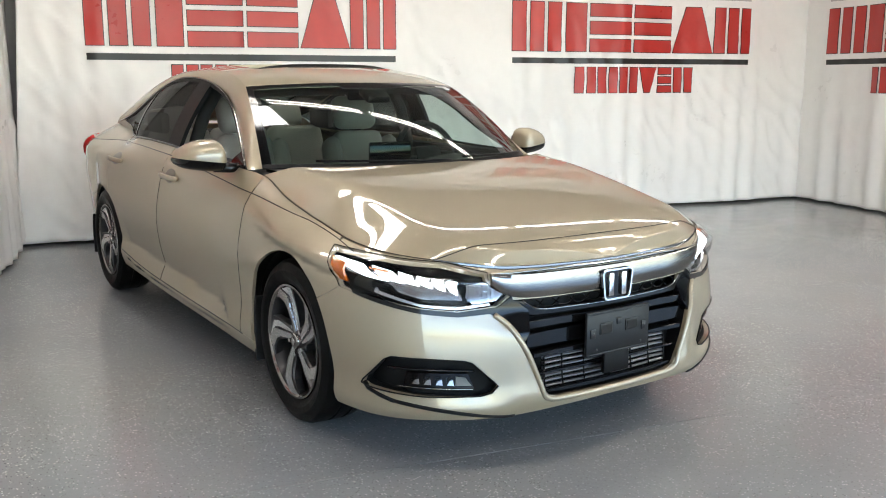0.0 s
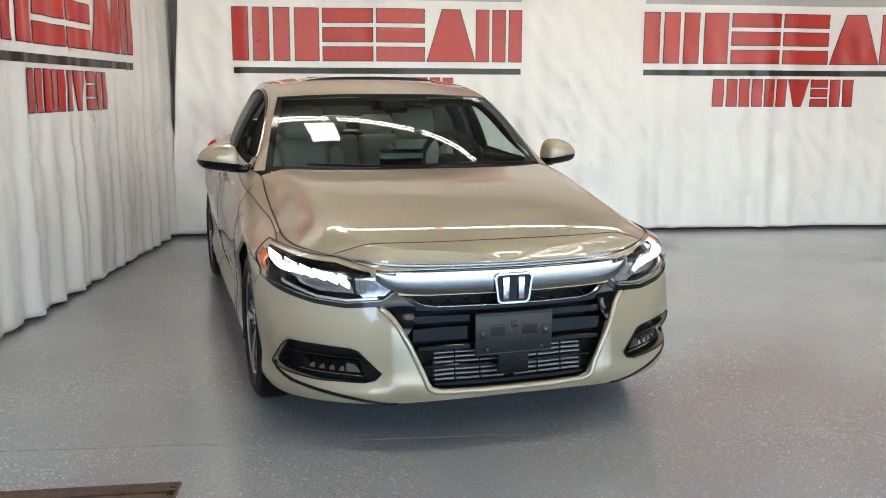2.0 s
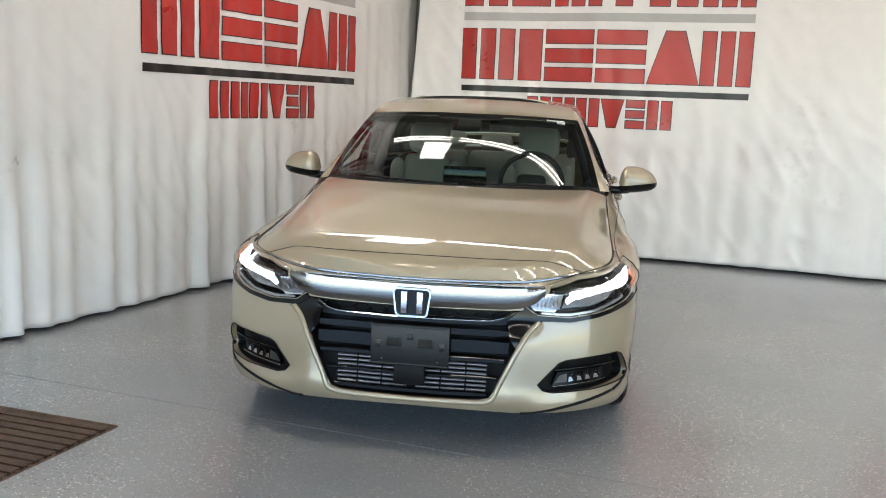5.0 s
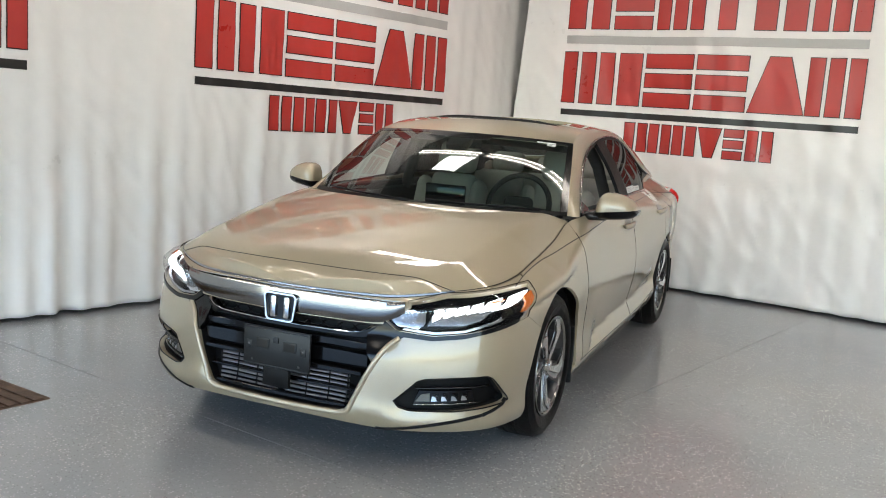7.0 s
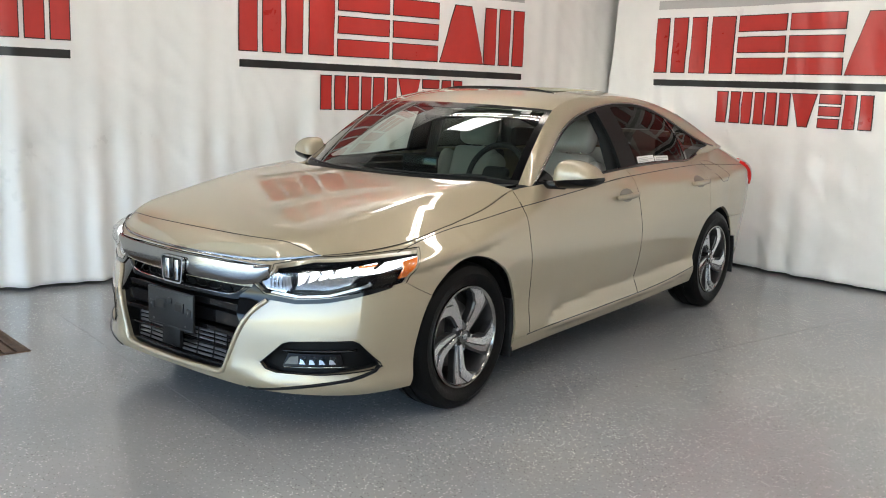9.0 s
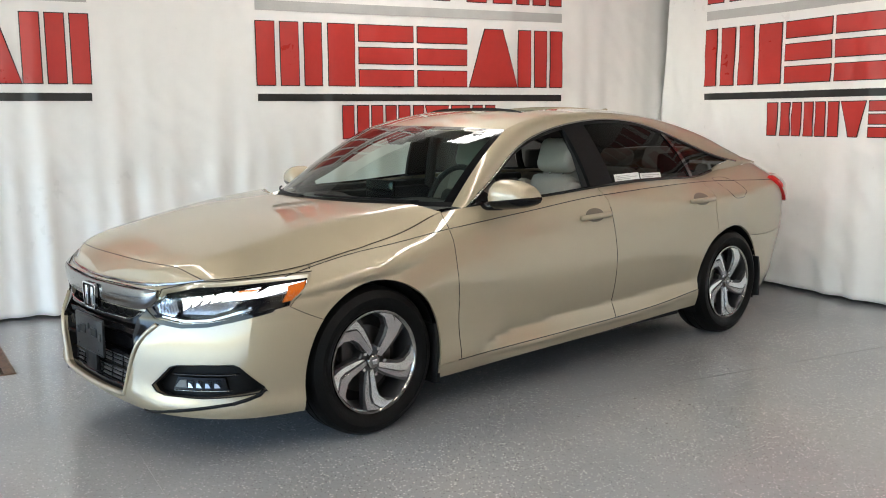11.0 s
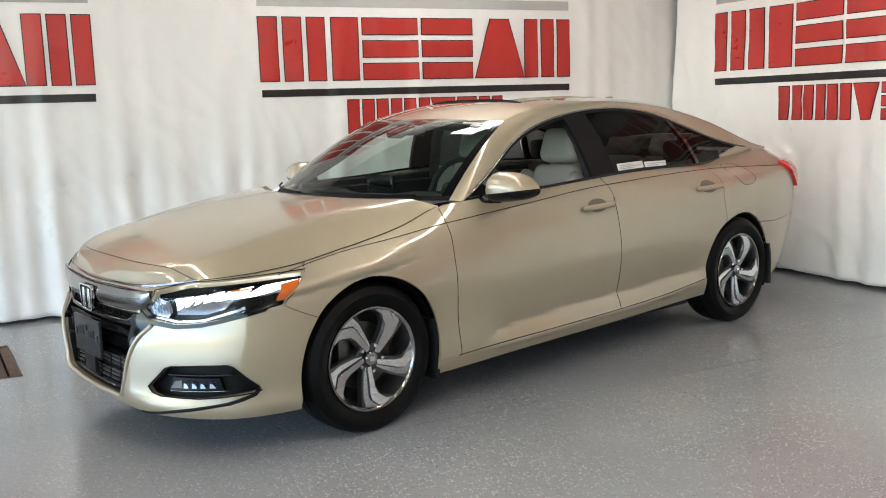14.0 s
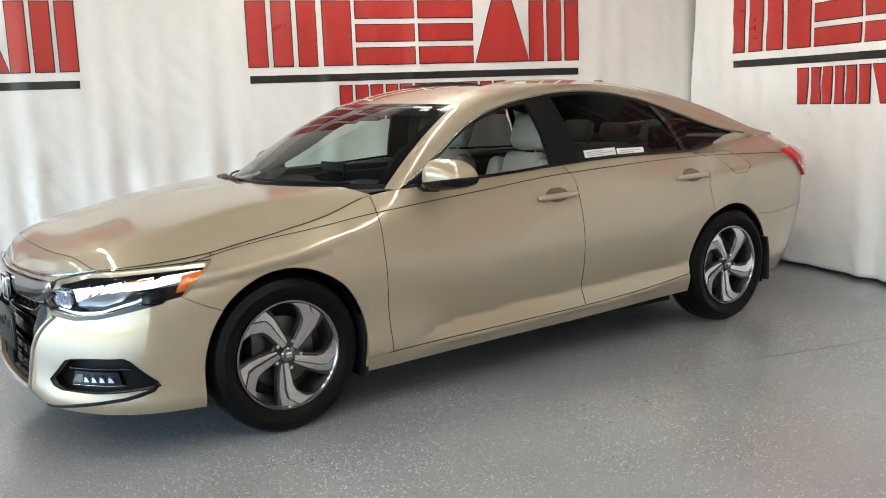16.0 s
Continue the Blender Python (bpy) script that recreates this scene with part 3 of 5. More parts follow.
nose_top_x = spline_keys((0, 0), (0.2, 0.272), (0.4, 0.518), (0.55, 0.668), (0.65, 0.732), (0.75, 0.763), (0.88, 0.778), (1, 0.782))


def smoothstep(e0, e1, t):
    t = min(max((t - e0) / (e1 - e0), 0.0), 1.0)
    return t * t * (3 - 2 * t)


door_low = smooth_keys((1.45, 0.256), (1.7, 0.264), (2.2, 0.272), (2.63, 0.281), (3.0, 0.296), (3.44, 0.332))
fold_z = smooth_keys((1.60, 0.255), (1.66, 0.285), (1.72, 0.312), (1.85, 0.332), (2.05, 0.345), (2.6, 0.366), (3.2, 0.378), (3.5, 0.395))


def fold(a, z):
    """The pressed line low on the doors: drawn in above, turned outwards below."""
    zf = fold_z(a)
    deep = 0.034 * smoothstep(1.60, 1.80, a) * (1 - smoothstep(3.35, 3.55, a))
    if z < zf:
        low = min(door_low(a), zf - 0.01)
        return deep * max(0.0, (z - low) / (zf - low))
    return deep * math.exp(-((z - zf) / 0.075) ** 1.15)


def half_width(a, h):
    """Half the car's width on its side, at a from 1 on."""
    w = side_w(h)
    if h > 0.84:
        w = W_SHOULDER + (w - W_SHOULDER) * (W_SHOULDER - top_x(a)) / (W_SHOULDER - 0.80)
    y = a - 1
    flare = 0.028 * math.exp(-abs(y / 0.42) ** 2.4) + 0.022 * math.exp(-abs((y - 2.83) / 0.40) ** 2.4)
    w += flare * smoothstep(0.45, 0.65, h) * (1 - smoothstep(0.80, 0.99, h)) * 1.0
    w -= 0.012 * smoothstep(2.6, 4.0, a) * (1 - smoothstep(0.6, 0.9, h))
    w -= 0.024 * smoothstep(3.75, 4.1, a)
    w += 0.012 * smoothstep(2.8, 3.6, a) * smoothstep(0.6, 0.8, h) * (1 - smoothstep(0.86, 1.0, h))
    w += 0.046 * math.sin(math.pi * min(1.0, max(0.0, (h - 0.80) / 0.20))) ** 1.3 * (1 - smoothstep(1.0, 1.45, a))
    w += 0.008 * math.exp(-((low_z(a) + (top_z(a) - low_z(a)) * h - door_low(a) + 0.014) / 0.012) ** 2) * smoothstep(1.55, 1.8, a) * (1 - smoothstep(3.2, 3.45, a))
    w -= fold(a, low_z(a) + (top_z(a) - low_z(a)) * h)
    return w


@functools.lru_cache(maxsize=None)
def skin_xyz(a, h):
    """The body's side surface."""
    sgn = -1 if a < 0 else 1
    a = abs(a)
    z = low_z(a) + (top_z(a) - low_z(a)) * h
    if a < 1:
        th = a * math.pi / 2
        q = nose_square(h) + corner_q(h) * smoothstep(0.30, 0.70, a)
        q += 0.75 * smoothstep(0.12, 0.45, a) * (1 - smoothstep(0.50, 0.84, a)) * smoothstep(0.72, 1.0, h)
        join = smoothstep(0.68, 0.82, h)
        w = nose_w(h) * (1 - join) + half_width(1.0, h) * join
        if h > 0.84:
            k = (half_width(1.0, 0.84) - half_width(1.0, h)) / (half_width(1.0, 0.84) - half_width(1.0, 1.0))
            x = half_width(1.0, 0.84) * math.sin(th) ** (2 / q) * (1 - k) + nose_top_x(a) * k
        else:
            x = w * math.sin(th) ** (2 / q)
        y = -nose_d(h) * math.cos(th) ** (2 / q)
        out = 0.027 * smoothstep(0.08, 0.36, a) * (1 - smoothstep(0.62, 1.0, a))
        x += out * math.sin(th)
        y -= out * math.cos(th)
        y -= 0.026 * math.exp(-((x - 0.40) / 0.095) ** 2) * smoothstep(0.20, 0.29, z) * (1 - smoothstep(0.47, 0.58, z))
    elif a <= 4:
        x, y = half_width(a, h), a - 1
    else:
        ph = (a - 4) * math.pi / 2
        x = half_width(4.0, h) * max(math.cos(ph), 0) ** (2 / 3)
        y = 3.0 + tail_d(h) * math.sin(ph) ** (2 / 2.6)
    return sgn * x, y, z


def skin(a, h):
    return Vector(skin_xyz(float(a), float(h)))


def h_at(a, z):
    a = abs(a)
    return (z - low_z(a)) / (top_z(a) - low_z(a))


def skin_z(a, z):
    return skin(a, min(max(h_at(a, z), 0.0), 1.0))


def skin_normal(a, h):
    return Vector(skin_n(float(a), float(h)))


@functools.lru_cache(maxsize=None)
def skin_n(a, h):
    e = 0.004
    h0, h1 = max(0.0, h - e), min(1.0, h + e)
    a0, a1 = a - e, a + e
    if 0 <= a < 0.012:
        du = Vector((1, 0, 0))
    elif -0.012 < a < 0:
        du = Vector((1, 0, 0))
    else:
        du = skin(min(a1, 5), h) - skin(max(a0, -5), h)
    n = du.cross(skin(a, h1) - skin(a, h0))
    if a < 0:
        n = n
    n.normalize()
    ref = skin(a, h) - Vector((0, min(max(skin(a, h).y, 0.3), 2.8), skin(a, h).z))
    if n.dot(ref) < 0:
        n = -n
    return n.x, n.y, n.z


@functools.lru_cache(maxsize=None)
def a_of_x(x, z):
    """The place on the nose where the half-width is x at the height z."""
    lo, hi = 0.0, 1.0
    for _ in range(26):
        mid = (lo + hi) / 2
        if skin_z(mid, z).x < abs(x):
            lo = mid
        else:
            hi = mid
    return math.copysign((lo + hi) / 2, x)


def a_of_y(y, z):
    if y >= 0:
        return 1 + y if y <= 3 else a_tail(y, z)
    lo, hi = 0.0, 1.0
    for _ in range(26):
        mid = (lo + hi) / 2
        if skin_z(mid, z).y < y:
            lo = mid
        else:
            hi = mid
    return (lo + hi) / 2


def a_tail(y, z):
    lo, hi = 4.0, 5.0
    for _ in range(26):
        mid = (lo + hi) / 2
        if skin_z(mid, z).y < y:
            lo = mid
        else:
            hi = mid
    return (lo + hi) / 2


def dense(poly, step):
    out = []
    for i, p in enumerate(poly):
        q = poly[(i + 1) % len(poly)]
        n = max(1, int(math.hypot((q[0] - p[0]), q[1] - p[1]) / step))
        out += [(p[0] + (q[0] - p[0]) * k / n, p[1] + (q[1] - p[1]) * k / n) for k in range(n)]
    return out


def inside(p, poly):
    x, y, c = p[0], p[1], False
    j = len(poly) - 1
    for i in range(len(poly)):
        xi, yi = poly[i]
        xj, yj = poly[j]
        if (yi > y) != (yj > y) and x < (xj - xi) * (y - yi) / (yj - yi) + xi:
            c = not c
        j = i
    return c


def grown(poly, d):
    """The polygon moved outwards by d (inwards where negative)."""
    area = sum(p[0] * q[1] - q[0] * p[1] for p, q in zip(poly, poly[1:] + poly[:1]))
    s = 1 if area > 0 else -1
    out = []
    n = len(poly)
    for i in range(n):
        p0, p1, p2 = Vector(poly[i - 1]), Vector(poly[i]), Vector(poly[(i + 1) % n])
        e1, e2 = (p1 - p0), (p2 - p1)
        if e1.length < 1e-9 or e2.length < 1e-9:
            out.append(poly[i])
            continue
        n1 = Vector((e1.y, -e1.x)).normalized() * s
        n2 = Vector((e2.y, -e2.x)).normalized() * s
        b = n1 + n2
        b = b.normalized() if b.length > 1e-6 else n1
        k = d / max(0.5, b.dot(n1))
        out.append((p1.x + b.x * k, p1.y + b.y * k))
    return out


from mathutils.geometry import delaunay_2d_cdt


def flat_fill(poly, holes, da, dz):
    """Triangles of a flat region with holes: points and faces, and its rims."""
    rims = [poly] + list(holes)
    pts, edges = [], []
    for r in rims:
        s = len(pts)
        pts += [Vector(p) for p in r]
        edges += [(s + i, s + (i + 1) % len(r)) for i in range(len(r))]
    rim_pts = np.array([tuple(p) for p in pts])
    xs, ys = [p[0] for p in poly], [p[1] for p in poly]
    nx, ny = int((max(xs) - min(xs)) / da) + 1, int((max(ys) - min(ys)) / dz) + 1
    for i in range(nx + 1):
        for j in range(ny + 1):
            p = (min(xs) + da * i + 1e-5 * j, min(ys) + dz * j + 1e-5 * i)
            if not inside(p, poly) or any(inside(p, hh) for hh in holes):
                continue
            d = np.abs((rim_pts - p) / (da, dz)).max(axis=1).min()
            if d > 0.5:
                pts.append(Vector(p))
    vs, es, fs, *_ = delaunay_2d_cdt(pts, edges, [], 0, 1e-7)
    vs = [tuple(v) for v in vs]
    keep = []
    for f in fs:
        c = (sum(vs[i][0] for i in f) / len(f), sum(vs[i][1] for i in f) / len(f))
        if inside(c, poly) and not any(inside(c, hh) for hh in holes):
            keep.append(f)
    return vs, keep, rims


def patch(name, poly, material, parent, holes=(), lift=0.0, rim=0.014, da=0.035, dz=0.03, step=0.022, gap=0.0, label="", mirror=False, bulge=0.0, law=None, law_n=None, flat=False):
    """A panel cut out of a surface: a closed region in (a, z), with holes, thickened by a rim turned inwards."""
    law = law or skin_z
    law_n = law_n or (lambda a, z: skin_normal(a, min(max(h_at(a, z), 0.0), 1.0)))
    poly = dense(poly, step)
    holes = [dense(hh, step) for hh in holes]
    if gap:
        poly = grown(poly, -gap)
        holes = [grown(hh, gap) for hh in holes]
    vs, fs, rims = flat_fill(poly, holes, da, dz)
    cx, cz = sum(p[0] for p in poly) / len(poly), sum(p[1] for p in poly) / len(poly)
    verts, norms = [], []
    rim_np = np.array(poly)
    for p in vs:
        n = law_n(*p)
        up = lift
        if bulge:
            d = np.hypot(*(rim_np - p).T).min()
            up += bulge * min(1.0, d / 0.05) ** 0.6
        verts.append(law(*p) + n * up)
        norms.append(n)
    faces = []
    for f in fs:
        a, b, c = (verts[i] for i in f[:3])
        nn = (b - a).cross(c - a)
        faces.append(tuple(f) if nn.dot(norms[f[0]]) > 0 else tuple(f)[::-1])
    if rim:
        for r in rims:
            s, m = len(verts), len(r)
            base = [(law(*p), law_n(*p)) for p in r]
            for k in range(m):
                p0, n0 = base[k]
                side = (base[(k + 1) % m][0] - base[k - 1][0]).cross(n0)
                if side.length < 1e-9:
                    side = n0.copy()
                side.normalize()
                verts += [p0 + n0 * lift, p0 + n0 * (lift - rim)]
                norms += [side, side]
            for k in range(m):
                l = (k + 1) % m
                q = (s + 2 * k, s + 2 * k + 1, s + 2 * l + 1, s + 2 * l)
                nn = (verts[q[1]] - verts[q[0]]).cross(verts[q[2]] - verts[q[0]])
                faces.append(q if nn.dot(norms[q[0]]) > 0 else q[::-1])
    out = []
    for sgn in ((1, -1) if mirror else (1,)):
        vv = [(v.x * sgn, v.y, v.z) for v in verts]
        nn = [(n.x * sgn, n.y, n.z) for n in norms]
        ff = faces if sgn > 0 else [f[::-1] for f in faces]
        me = mesh_of(name, vv, ff, material, nn if not bulge else None)
        out.append(part_mesh(name, me, parent, label))
    return out


def xz(*pts):
    """Places on the nose from half-widths and heights."""
    return [(a_of_x(x, z), z) for x, z in pts]


def yz(*pts):
    """Places on the nose or side from lengthways places and heights."""
    return [(a_of_y(y, z), z) for y, z in pts]


def both_sides(pts):
    """A closed outline over the nose from its right half, listed from the bottom centre up."""
    right = xz(*pts)
    return right + [(-a, z) for a, z in reversed(right)]


# ---- the car: body panels ----
car = tagged(new("car"), "champagne gold four-door sedan parked with headlights on", "car")

ARCH_R, WHEEL_Z, AXLE_R = 0.362, 0.333, 2.83
LENS = xz((0.434, 0.622), (0.484, 0.585), (0.616, 0.572), (0.722, 0.585)) + [(a_of_y(-0.425, 0.638), 0.638), (a_of_y(-0.285, 0.757), 0.757)] + xz((0.822, 0.755), (0.765, 0.749), (0.634, 0.738), (0.517, 0.704))
GRILLE = both_sides([(0.0, 0.246), (0.28, 0.250), (0.318, 0.262), (0.352, 0.320), (0.410, 0.450), (0.452, 0.520), (0.522, 0.570), (0.450, 0.606), (0.30, 0.604), (0.0, 0.604)])
GRILLE = [p for i, p in enumerate(GRILLE) if i == 0 or math.hypot(p[0] - GRILLE[i - 1][0], p[1] - GRILLE[i - 1][1]) > 1e-4]
if math.hypot(GRILLE[0][0] - GRILLE[-1][0], GRILLE[0][1] - GRILLE[-1][1]) < 1e-4:
    GRILLE.pop()
FOG = xz((0.503, 0.316), (0.523, 0.292), (0.562, 0.281), (0.716, 0.282), (0.850, 0.300), (0.860, 0.308), (0.859, 0.325), (0.828, 0.412), (0.812, 0.423), (0.716, 0.417), (0.608, 0.407), (0.582, 0.398))


def arch(y0, t0, t1, n=30, r=ARCH_R):
    """Points on a wheel arch, from angle t0 to t1 in degrees, forward 180, up 90."""
    out = []
    for k in range(n + 1):
        t = radians(t0 + (t1 - t0) * k / n)
        y, z = y0 + r * math.cos(t), WHEEL_Z + r * math.sin(t)
        out.append((a_of_y(y, z), z))
    return out


def along(fn, a0, a1, n=30, off=0.0):
    return [(a0 + (a1 - a0) * k / n, fn(a0 + (a1 - a0) * k / n) + off) for k in range(n + 1)]


def dedupe(poly):
    out = []
    for p in poly:
        if not out or math.hypot(p[0] - out[-1][0], p[1] - out[-1][1]) > 2e-3:
            out.append(p)
    if math.hypot(out[0][0] - out[-1][0], out[0][1] - out[-1][1]) < 2e-3:
        out.pop()
    return out


# front bumper, over the whole nose
half = along(low_z, 0.0, a_of_y(-0.362, 0.17))
front_arch_low = [(a_of_y(-0.362, z), z) for z in (0.20, 0.24, 0.28, 0.31)] + arch(0, 180, 140)
half += front_arch_low + [LENS[4], LENS[5]]
half += along(top_z, LENS[5][0] - 0.01, 0.62, 6, -0.004) + along(top_z, 0.60, 0.0, 20)
fascia = dedupe(half + [(-a, z) for a, z in reversed(half)])
lens_hole = grown(LENS, -0.004)
patch("front_bumper", fascia, PAINT, car, holes=[GRILLE, FOG, [(-a, z) for a, z in reversed(FOG)], lens_hole, [(-a, z) for a, z in reversed(lens_hole)]], da=0.015, dz=0.014, step=0.012, gap=0.0, rim=0.02)

# fenders
fender = arch(0, 140, -13) + [(1.488, 0.256)]
fender += [(1.474, 0.45), (1.469, 0.70), (1.474, 0.85), (1.482, top_z(1.482))]
fender += along(top_z, 1.47, LENS[5][0], 26)[1:] + [LENS[4]]
patch("fender", dedupe(fender), PAINT, car, gap=0.0018, mirror=True, da=0.015, dz=0.014, step=0.012)

# doors
front_door = along(door_low, 1.488, 2.648, 20) + [(2.650, 0.45), (2.648, 0.75), (2.644, 0.93), (2.60, top_z(2.6))] + along(top_z, 2.60, 1.482, 24)[1:] + [(1.474, 0.85), (1.469, 0.70), (1.474, 0.45)]
patch("front_door", dedupe(front_door), PAINT, car, gap=0.002, mirror=True, dz=0.018)
rear_arch_front = arch(AXLE_R, 176, 118, 16, ARCH_R + 0.004)
rear_door = along(door_low, 2.648, 3.455, 18) + rear_arch_front + [(3.62, 0.82), (3.665, 0.93), (3.68, top_z(3.68))] + along(top_z, 3.68, 2.604, 20)[1:] + [(2.644, 0.93), (2.648, 0.75), (2.650, 0.45)]
patch("rear_door", dedupe(rear_door), PAINT, car, gap=0.002, mirror=True, dz=0.018)

# sills under the doors
sill = along(low_z, 1.345, 3.47, 30) + [(3.462, 0.333)] + list(reversed(along(door_low, 1.488, 3.455, 30))) + [(1.356, 0.252)]
patch("sill", dedupe(sill), PAINT, car, gap=0.0015, mirror=True, dz=0.018)

# quarter panels and rear bumper
quarter = arch(AXLE_R, 118, 50, 20) + [(a_tail(3.25, 0.60), 0.60), (a_tail(3.6, 0.615), 0.615), (4.62, 0.64)] + [(4.62, top_z(4.62))] + along(top_z, 4.62, 3.68, 30)[1:] + [(3.665, 0.93), (3.62, 0.82)]
patch("quarter_panel", dedupe(quarter), PAINT, car, gap=0.0015, mirror=True)
rb = arch(AXLE_R, 50, -14, 24) + [(a_tail(3.20, low_z(4.2)), low_z(4.2))] + along(low_z, 4.3, 4.999, 16) + [(4.999, top_z(5) - 0.02), (4.62, top_z(4.62) - 0.02), (4.62, 0.64), (a_tail(3.6, 0.615), 0.615), (a_tail(3.25, 0.60), 0.60)]
patch("rear_bumper", dedupe(rb), PAINT, car, gap=0.0015, mirror=True)

# ---- hood and nose panel ----
hood_mid_z = spline_keys((-0.848, 0.715), (-0.82, 0.752), (-0.768, 0.790), (-0.70, 0.820), (-0.6, 0.850), (-0.4, 0.896), (-0.1, 0.949), (0.2, 0.984))
hood_mid_y = spline_keys((0, -0.848), (0.25, -0.806), (0.51, -0.768), (0.64, -0.685), (0.8, -0.50), (1.0, -0.21), (1.45, 0.20))


JOINT = 0.51


def hood_point(a, r):
    e = skin(a, 1.0)
    yc = hood_mid_y(a)
    s = abs(r)
    x = r * e.x
    y = yc + (e.y - yc) * s ** 3.0
    crease = 0.80 + 0.08 * smoothstep(0.75, 1.4, a)
    u = (s - crease) / (1 - crease)
    fall = (u + math.sqrt(u * u + 0.03)) / (1 + math.sqrt(1.03))
    k = (1 - 0.05 * s * s - 0.95 * fall) if s < 1 else 0.0
    ridge = smoothstep(0.25, 0.62, a)
    z = e.z + (hood_mid_z(yc) - e.z) * k
    z += 0.002 * ridge * (1 - 0.9 * smoothstep(0.95, 1.4, a)) * math.exp(-((s - 0.78) / 0.20) ** 2) * (1 - s ** 8)
    return Vector((x, y, z))


def loft(name, point, u0, u1, nu, v0, v1, nv, material, parent, rim=0.02, label="", drop=None):
    """A grid over a two-way law, with its rim turned down."""
    verts, faces, norms = [], [], []
    du, dv = (u1 - u0) / nu, (v1 - v0) / nv
    for i in range(nu + 1):
        for j in range(nv + 1):
            u, v = u0 + du * i, v0 + dv * j
            verts.append(point(u, v))
    m = nv + 1
    for i in range(nu):
        for j in range(nv):
            a = i * m + j
            faces.append((a, a + 1, a + m + 1, a + m))
    loop = [i * m for i in range(nu + 1)] + [nu * m + j for j in range(1, m)] + [i * m + nv for i in range(nu - 1, -1, -1)] + [j for j in range(nv - 1, 0, -1)]
    if rim:
        d = drop or Vector((0, 0, -rim))
        s = len(verts)
        for i in loop:
            verts.append(verts[i].copy())
            verts.append(verts[i] + d)
        for k in range(len(loop)):
            l = (k + 1) % len(loop)
            faces.append((s + 2 * k, s + 2 * k + 1, s + 2 * l + 1, s + 2 * l))
    bm = bmesh.new()
    bv = [bm.verts.new(v) for v in verts]
    for f in faces:
        try:
            bm.faces.new([bv[i] for i in f])
        except ValueError:
            pass
    return part(name, bm, material, parent, label, angle=50)


loft("hood", hood_point, JOINT + 0.003, 1.49, 62, -0.996, 0.996, 120, PAINT, car)
loft("nose_panel", hood_point, 0.02, JOINT - 0.003, 24, -0.998, 0.998, 60, PAINT, car)

# ---- glasshouse ----
# mid line and edge line of windshield, roof, rear window and boot, by t
roof_y = spline_keys((1, 0.94), (2, 1.62), (3, 2.45), (4, 3.48), (5, 3.90))
roof_z = spline_keys((1, 1.340), (1.3, 1.388), (1.7, 1.428), (2.2, 1.447), (2.6, 1.443), (3, 1.420), (3.5, 1.318), (4, 1.150), (4.5, 1.078), (5, 1.055))
rail_y = spline_keys((1, 1.09), (1.5, 1.34), (2, 1.66), (3, 2.45), (4, 3.40), (5, 3.70))
rail_x = spline_keys((1, 0.602), (1.5, 0.572), (2, 0.560), (3, 0.554), (4, 0.570), (5, 0.50))
rail_z = spline_keys((1, 1.322), (1.3, 1.360), (1.7, 1.394), (2.2, 1.409), (2.6, 1.400), (3, 1.362), (3.5, 1.250), (4, 1.110), (4.5, 1.058), (5, 1.042))


def mid_y(t):
    return 0.20 + 0.74 * t if t < 1 else roof_y(t)


def mid_z(t):
    return 0.970 + 0.370 * t + 0.150 * t * (1 - t) if t < 1 else roof_z(t)


def edge_y(t):
    return 0.58 + 0.51 * t if t < 1 else rail_y(t)


def edge_x(t):
    return 0.742 - 0.140 * t if t < 1 else rail_x(t)


def edge_z(t):
    return 0.962 + 0.360 * t + 0.110 * t * (1 - t) if t < 1 else rail_z(t)


def top_point(t, r):
    s = abs(r)
    return Vector((r * edge_x(t), mid_y(t) + (edge_y(t) - mid_y(t)) * s ** 2.0, mid_z(t) + (edge_z(t) - mid_z(t)) * s ** 2.6))


# the upper edge of the side windows, by y
frame_x = spline_keys((0.64, 0.792), (0.93, 0.705), (1.06, 0.672), (1.31, 0.632), (1.69, 0.612), (2.11, 0.612), (2.5, 0.622), (3.05, 0.640), (3.36, 0.648))
frame_z = spline_keys((0.64, 0.966), (0.93, 1.118), (1.06, 1.200), (1.31, 1.296), (1.69, 1.358), (2.11, 1.352), (2.5, 1.268), (3.05, 1.112), (3.36, 1.062))


def belt(y):
    p = skin(a_of_y(y, top_z(4)) if y > 3 else 1 + y, 1.0)
    return p


def frame_top(y):
    return Vector((frame_x(y), y, frame_z(y)))


def side_point(y, f):
    """The side windows: y along, f from the belt to the upper edge."""
    b, t = belt(y), frame_top(y)
    p = b.lerp(t, f)
    p.x += 0.018 * 4 * f * (1 - f) * min(1.0, (t.z - b.z) / 0.3)
    return p


def pillar_point(t, v):
    """Body-coloured pillars and roof rail, between the roof's edge and the side windows or the shoulder."""
    e = top_point(t, 1.0)
    if t < 1.0:
        y = 0.60 + (1.137 - 0.60) * t
    else:
        y = e.y + 0.047 * max(0.0, (2.0 - t))
    y = min(y, 3.80)
    if y < 0.64:
        o = skin(1 + y, 1.0)
    elif y < 3.36:
        o = frame_top(y)
    else:
        o = belt(y)
    p = e.lerp(o, v)
    bow = 0.014 * 4 * v * (1 - v)
    p.x += bow
    p.z += bow * 0.6 * smoothstep(0.8, 1.4, t)
    return p


loft("windshield", top_point, 0.03, 0.965, 24, -0.965, 0.965, 40, WINDSHIELD, car, rim=0, label="green-tinted windshield glass")
car.children[-1].visible_shadow = False


def band(name, t0, t1, r0, r1, lift, material, nt=24, nr=4, fn=top_point):
    def pt(t, r):
        p = fn(t, r)
        return p + Vector((0, -0.4 * lift, lift))
    return loft(name, pt, t0, t1, nt, r0, r1, nr, material, car, rim=0.004)


